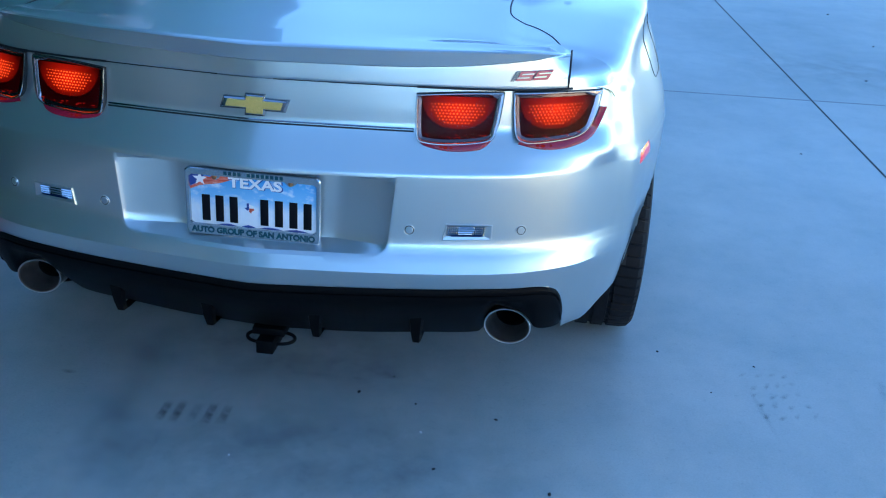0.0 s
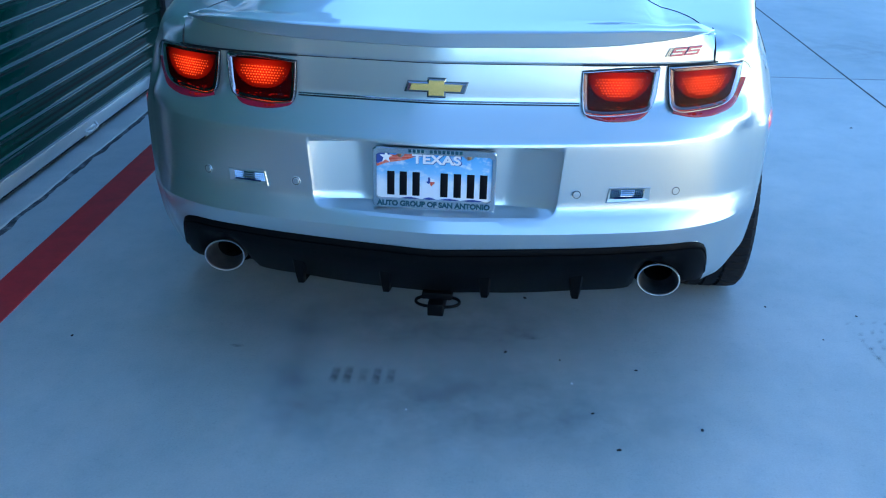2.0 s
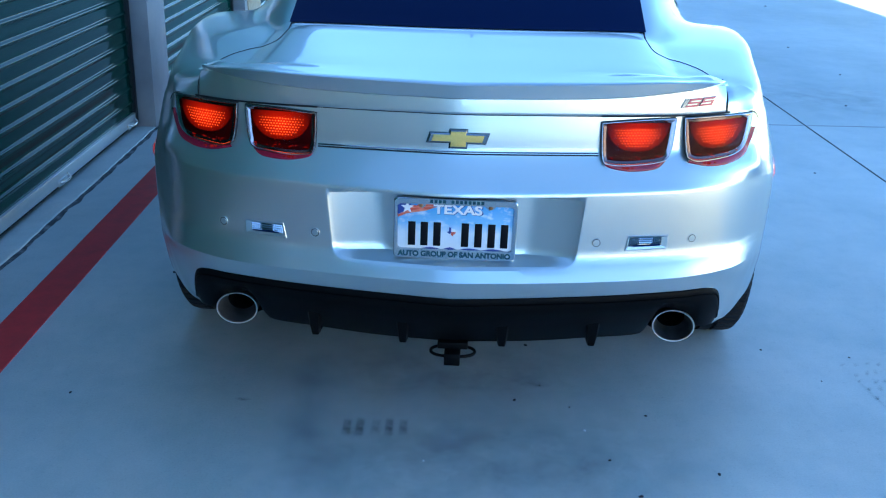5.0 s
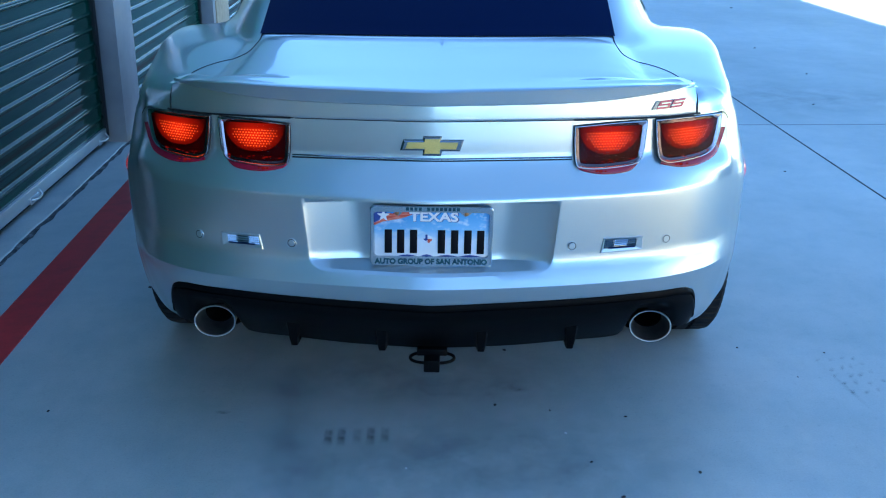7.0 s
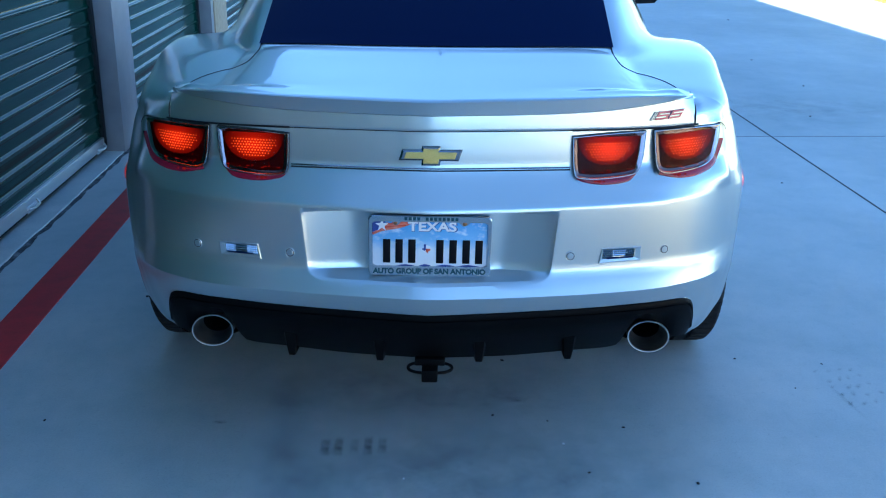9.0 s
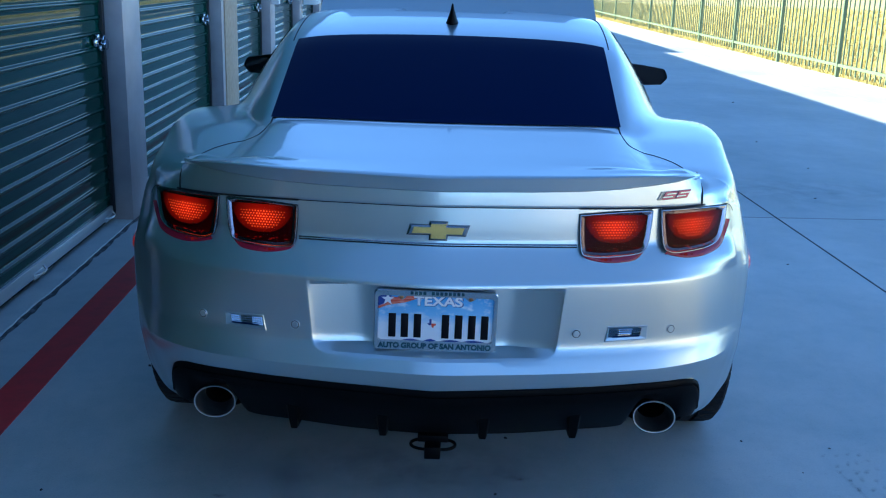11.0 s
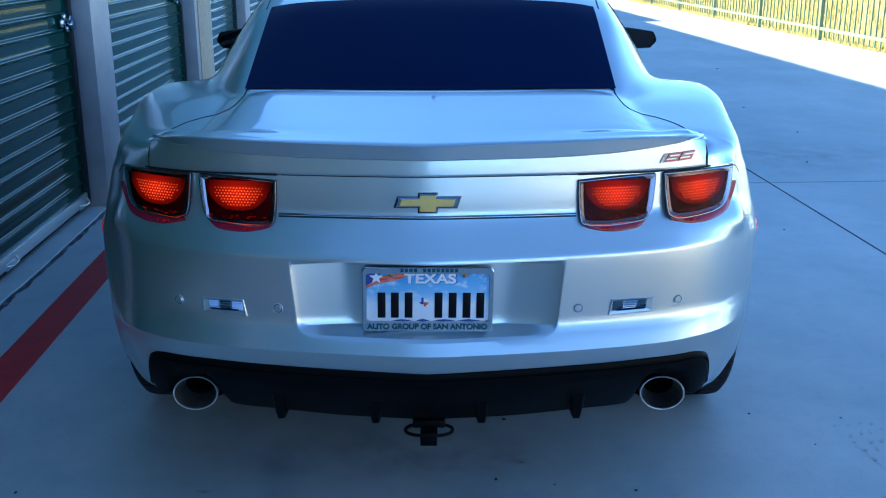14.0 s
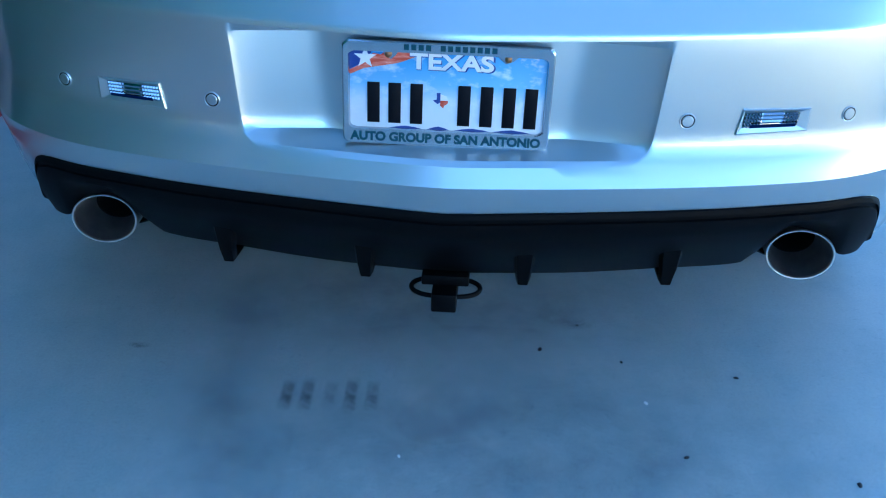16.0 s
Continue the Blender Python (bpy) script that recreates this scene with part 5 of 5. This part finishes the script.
flat("state_outline_red", [(-0.010, -0.008), (0.002, -0.008), (0.001, -0.013), (-0.004, -0.016), (-0.005, -0.021), (-0.010, -0.016)], 0.0004, REDINK, 0.0006)
# far hills printed along the foot of the plate
for x, w, h in ((-0.062, 0.030, 0.0035), (-0.012, 0.020, 0.0045), (0.040, 0.034, 0.0035), (0.100, 0.036, 0.004)):
    flat("printed_hill", [(x - w, -0.0575), (x - 0.4 * w, -0.0555 + 0.6 * h), (x, -0.0555 + h), (x + 0.5 * w, -0.0555 + 0.5 * h), (x + w, -0.0575)], 0.0002, BLUEINK, 0.0003)
bm = bmesh.new()
outer = resample([(-0.1575, 0.076), (-0.150, 0.083), (0.150, 0.083), (0.1575, 0.076), (0.1575, -0.076), (0.150, -0.083), (-0.150, -0.083), (-0.1575, -0.076)], 160, True, tuple(range(8)))
rows = []
for (x0, x1, y0, y1, z) in ((0.1575, 0.1575, -0.0825, 0.0825, -0.003), (0.1575, 0.1575, -0.0825, 0.0825, 0.004), (0.1555, 0.1555, -0.0805, 0.0805, 0.0062), (0.1485, 0.1475, -0.0575, 0.0665, 0.0058), (0.1465, 0.1455, -0.0560, 0.0650, 0.0012)):
    row = []
    for p in outer:
        row.append((p.x * x0 / 0.1575, y0 + (p.y + 0.083) / 0.166 * (y1 - y0), z))
    rows.append(row)
grid(bm, rows, True)
frame_ob = part("plate_frame", bm, FRAMEGREY, plate, "bright metal dealer plate frame")
lettering("dealer_lettering", "AUTO GROUP OF SAN ANTONIO", 0.0195, pose(0.0, -0.0695, 0.0064), TEALINK, plate, 0.292, thick=0.0009)
for k in range(13):
    if k in (4,):
        continue
    bm = bmesh.new()
    box(bm, -0.066 + 0.0108 * k, 0.071, 0.0058, -0.0585 + 0.0108 * k, 0.0795, 0.0068)
    part("phone_bar", bm, TEALINK, plate)
for x in (-0.089, 0.0885):
    bm = bmesh.new()
    lathe(bm, [(0.0055, 0.0), (0.0055, 0.004), (0.003, 0.006), (0.0005, 0.0062)], 14, pose(x, 0.0625, 0.0005))
    part("screw", bm, COPPER, plate, "rusty screw")
flat("frame_tab", [(-0.098, 0.068), (-0.094, 0.058), (-0.085, 0.054), (-0.078, 0.060), (-0.074, 0.068)], 0.0006, FRAMEGREY, 0.0004)
flat("frame_tab", [(0.070, 0.068), (0.078, 0.060), (0.085, 0.054), (0.096, 0.058), (0.106, 0.068)], 0.0006, FRAMEGREY, 0.0004)


# ---- yard details ----

def padlock(y):
    d = thing("padlock", SITE @ pose(-0.105, y, 1.09), "chrome hasp and round padlock on the roller door", "padlock", "door padlocks")
    bm = bmesh.new()
    box(bm, -0.012, -0.10, -0.022, 0.006, 0.09, 0.022, 0.003)
    part("hasp", bm, CHROME, d, "steel sliding hasp")
    bm = bmesh.new()
    lathe(bm, [(0.0005, -0.014), (0.030, -0.014), (0.034, -0.008), (0.034, 0.008), (0.030, 0.014), (0.0005, 0.014)], 28, pose(0.026, 0.005, -0.012, 0, 90, 0))
    part("lock_body", bm, CHROME, d, "round steel lock body")
    bm = bmesh.new()
    tube(bm, [(0.02, 0.012 + 0.024 * math.cos(t), 0.012 + 0.024 * math.sin(t)) for t in np.linspace(-0.4, math.pi, 14)], 0.0055, 8)
    part("shackle", bm, CHROME, d)
    bm = bmesh.new()
    box(bm, -0.01, -0.085, 0.016, 0.018, -0.045, 0.05, 0.004)
    box(bm, -0.01, -0.03, -0.05, 0.016, -0.005, -0.018, 0.004)
    part("bolt_guide", bm, CHROME, d)


for y in (0.44, 3.505, 6.51, 9.56, 12.55):
    padlock(y)


def foot_latch(y):
    d = thing("door_latch", SITE @ pose(-0.108, y, 0.055), "small steel pull latch on the door's bottom bar", "latch", "door latches")
    bm = bmesh.new()
    box(bm, -0.004, -0.06, -0.02, 0.004, 0.06, 0.012, 0.002)
    part("latch_plate", bm, ALU, d)
    bm = bmesh.new()
    tube(bm, [(0.004, -0.04, 0.0), (0.03, -0.03, 0.006), (0.034, 0.0, 0.01), (0.03, 0.03, 0.012), (0.012, 0.04, 0.03)], 0.006, 8)
    part("pull_hook", bm, STEEL, d)


for y in (-0.7, 2.30, 3.47, 5.4):
    foot_latch(y)

# raised sill under the doors, its edge broken, with a rough groove in front
random.seed(4)
bm = bmesh.new()
rows = []
gro = []
y = -6.0
while y < 14:
    o = -0.006 + 0.010 * noise.noise(Vector((y * 2.3, 0.2, 0))) + 0.006 * noise.noise(Vector((y * 11, 1.2, 0)))
    c = 0.006 + 0.005 * random.random() + (0.012 if noise.noise(Vector((y * 5.0, 3.1, 0))) > 0.35 else 0.0)
    w = 0.016 + 0.026 * abs(noise.noise(Vector((y * 4.0, 7.7, 0)))) + 0.007 * random.random()
    rows.append([(-0.3, y, 0.008), (o - c, y, 0.0075), (o - c * 0.3, y, 0.0055 + 0.002 * random.random()), (o + 0.001, y, 0.003), (o + 0.002, y, -0.01)])
    gro.append([(o, y, 0.0020), (o + 0.5 * w, y, 0.0030), (o + w, y, 0.0020)])
    y += 0.03
grid(bm, rows)
g = part("door_sill", bm, CONCRETE)
g.matrix_world = SITE
tagged(g, "raised concrete sill with a broken edge under the doors", "sill", kind="structure")
bm = bmesh.new()
grid(bm, gro)
g = part("apron_groove", bm, DIRT)
g.matrix_world = SITE
tagged(g, "rough dark groove along the door apron", "groove", kind="structure")
FAINT = material("faint_joint", (0.27, 0.28, 0.29), 0.85)
tj = boxes("cross_joint", [(1.5, 4.055, -0.01, 9.0, 4.068, 0.0012)], FAINT)
tj.matrix_world = SITE
tagged(tj, "faint joint across the concrete", "joint", kind="structure")

ej = boxes("edge_joint", [(7.885, -4, -0.01, 7.905, 80, 0.0012)], FAINT)
ej.matrix_world = SITE
tagged(ej, "faint joint along the footing of the fence", "joint", kind="structure")

# fittings on the wall
b = thing("meter_box", SITE @ pose(0.0, 9.95, 1.12), "small pale grey electrical box on a post", "box")
boxes("box_body", [(0.0, -0.05, 0.0, 0.09, 0.08, 0.15)], WHITE, b, bevel=0.006)
boxes("conduit", [(0.02, 0.0, 0.15, 0.05, 0.03, 1.3)], WHITE, b, bevel=0.004)
b = thing("wall_cabinet", SITE @ pose(0.02, 13.25, 1.02), "white metal cabinet on the building wall", "cabinet")
boxes("cabinet_body", [(0.0, 0, 0.0, 0.20, 0.45, 0.85)], WHITE, b, bevel=0.006)
boxes("cabinet_door", [(0.20, 0.02, 0.02, 0.212, 0.43, 0.83)], WHITE, b, bevel=0.004)

# grit on the concrete
GRIT = material("dark_grit", (0.02, 0.02, 0.022), 0.7)
CHIP = material("white_chip", (0.75, 0.76, 0.78), 0.5)
random.seed(11)


def pebble(x, y, r, mat, label):
    bm = bmesh.new()
    bmesh.ops.create_icosphere(bm, subdivisions=2, radius=1.0)
    for v in bm.verts:
        k = 1 + 0.35 * noise.noise(v.co * 1.7 + Vector((x * 31, y * 17, 0)))
        v.co = Vector((v.co.x * r * 0.80 * k, v.co.y * r * 0.5 * k, max(v.co.z, -0.3) * r * 0.35 * k))
    ob = part("pebble" if mat is GRIT else "paper_scrap", bm, mat)
    ob.matrix_world = pose(x, y, r * 0.10, 0, 0, random.uniform(0, 180))
    return tagged(ob, label, "pebble" if mat is GRIT else "scrap", "grit on the concrete")


for x, y, r in ((0.189, 0.37, 0.0085), (0.356, 0.34, 0.0055), (0.583, 0.307, 0.007), (0.742, 0.005, 0.0085), (1.189, 0.585, 0.005), (1.046, 0.802, 0.007), (0.449, 0.05, 0.007),
                (-1.174, 0.295, 0.008), (-1.153, 1.292, 0.012), (0.233, 0.76, 0.010), (0.513, -0.119, 0.009), (3.007, 6.195, 0.016), (2.656, 4.94, 0.013), (3.56, 10.96, 0.02), (1.337, 0.77, 0.006),
                (0.271, 0.472, 0.004), (1.9, 3.1, 0.009), (2.95, 7.6, 0.014)):
    pebble(x, y, r, GRIT, "small dark stone lying on the concrete")
for x, y, r in ((0.392, 0.205, 0.007), (-0.067, 0.004, 0.0055)):
    pebble(x, y, r, CHIP, "tiny white scrap lying on the concrete")


# marks: thin films of rubber, damp and painted shade, broken up by noise
def film(name, base, cover, scale, detail=6.0):
    m = bpy.data.materials.new(name)
    m.use_nodes = True
    nn, ll = m.node_tree.nodes, m.node_tree.links
    s = shader(m)
    s.inputs["Base Color"].default_value = (*base, 1)
    s.inputs["Roughness"].default_value = 0.75
    fac = noise_tex(m, scale, detail, 0.65)
    lo, hi = cover
    r = ramp(m, fac, [(lo, (0, 0, 0)), (hi, (1, 1, 1))])
    at = nn.new("ShaderNodeAttribute")
    at.attribute_name = "edge"
    mu = nn.new("ShaderNodeMath")
    mu.operation = "MULTIPLY"
    ll.new(r, mu.inputs[0])
    ll.new(at.outputs["Fac"], mu.inputs[1])
    ll.new(mu.outputs[0], s.inputs["Alpha"])
    return m


MARKFILM = film("rubber_film", (0.06, 0.065, 0.07), (0.28, 0.85), 45.0)
DAMPSHADEFILM = film("damp_shade_film", (0.11, 0.165, 0.19), (0.34, 0.80), 5.5)
BLUEFILM = film("blue_chalk_film", (0.10, 0.17, 0.27), (0.30, 0.70), 4.0)


def blotch(name, x, y, rx, ry, mat, label, turn=0.0, z=0.0012, soft=0.75, strength=1.0, square=1.0):
    """A soft-edged mark lying on the concrete."""
    bm = bmesh.new()
    rows = []
    rings = 7
    for k in range(rings):
        f = (k + 0.02) / (rings - 1)
        row = []
        for j in range(36):
            a = 2 * math.pi * j / 36
            w = 1 + 0.22 * noise.noise(Vector((math.cos(a) * 1.3 + x * 5, math.sin(a) * 1.3 + y * 5, 0.3)))
            ca, sa = math.cos(a), math.sin(a)
            row.append((rx * f * w * math.copysign(abs(ca) ** square, ca), ry * f * w * math.copysign(abs(sa) ** square, sa), 0.0))
        rows.append(row)
    grid(bm, rows, True)
    lay = bm.verts.layers.float.new("edge")
    for v in bm.verts:
        d = max(abs(v.co.x / rx), abs(v.co.y / ry)) if square < 1 else math.hypot(v.co.x / rx, v.co.y / ry)
        v[lay] = strength * (1 - smooth01(1 - soft, 1.0, d))
    ob = part(name, bm, mat)
    ob.matrix_world = pose(x, y, z, 0, 0, turn)
    return tagged(ob, label, "mark", "marks on the concrete", "structure")


for k, (dx, h, st) in enumerate(((-0.302, 0.055, 0.9), (-0.264, 0.060, 1.0), (-0.219, 0.05, 0.45), (-0.179, 0.060, 1.0), (-0.138, 0.052, 0.7))):
    blotch("tyre_print", dx, 0.163 + 0.004 * k, 0.0155, h, MARKFILM, "short dark tyre tread print on concrete", 3, 0.0016, 0.6, st * 0.72, 0.45)
random.seed(8)
for k in range(20):
    f, g = k % 5, k // 5
    blotch("tyre_print", 1.30 + 0.042 * g + 0.010 * f + random.uniform(-0.008, 0.008), 0.70 - 0.055 * f + 0.012 * g + random.uniform(-0.012, 0.012), random.uniform(0.008, 0.014), random.uniform(0.016, 0.03),
           MARKFILM, "faint scuffed tyre print on concrete", -25 + random.uniform(-15, 15), 0.0016, 0.9, random.uniform(0.25, 0.6))
blotch("tyre_print", 1.325, 0.50, 0.012, 0.17, MARKFILM, "faint scuffed tyre print on concrete", 10, 0.0015, 0.9, 0.3)
blotch("tyre_print", 1.70, 0.70, 0.016, 0.09, MARKFILM, "faint scuffed tyre print on concrete", -8, 0.0015, 0.9, 0.3)
blotch("scuff", -0.64, 0.30, 0.03, 0.014, MARKFILM, "small dark scuff on the concrete", 0, 0.0014, 0.8, 0.7)
blotch("scuff", 0.265, 0.475, 0.05, 0.03, MARKFILM, "small dark scuff on the concrete", 0, 0.0014, 0.9, 0.35)
blotch("stain", -0.42, 0.15, 0.13, 0.45, DAMPSHADEFILM, "damp bluish stain on the concrete", 12, 0.001, 0.9, 0.22)
blotch("stain", 0.07, 0.17, 0.10, 0.12, DAMPSHADEFILM, "damp bluish stain on the concrete", 0, 0.001, 0.9, 0.25)
for x, y, rx, ry, turn in ((-0.39, -0.05, 0.10, 0.16, -8), (-0.43, 0.20, 0.07, 0.22, 5), (-0.46, 0.47, 0.08, 0.16, 4), (0.02, 0.12, 0.10, 0.08, 20)):
    blotch("stain", x, y, rx, ry, BLUEFILM, "faint blue stain on the concrete", turn, 0.0009, 0.9, 0.15)
# next two: teal staining plus the car's soft shade, both put in as colour
blotch("stain", -0.05, 0.55, 0.75, 0.30, DAMPSHADEFILM, "stain with painted shade under the car's tail", 0, 0.0008, 0.9, 0.42)
blotch("stain", 0.12, 0.02, 0.95, 0.40, DAMPSHADEFILM, "teal stain with painted shade behind the car", 8, 0.0006, 0.95, 0.42)
blotch("stain", 2.6, 5.2, 1.2, 0.8, DAMPSHADEFILM, "broad faint stain on the concrete", 0, 0.001, 0.9, 0.3)
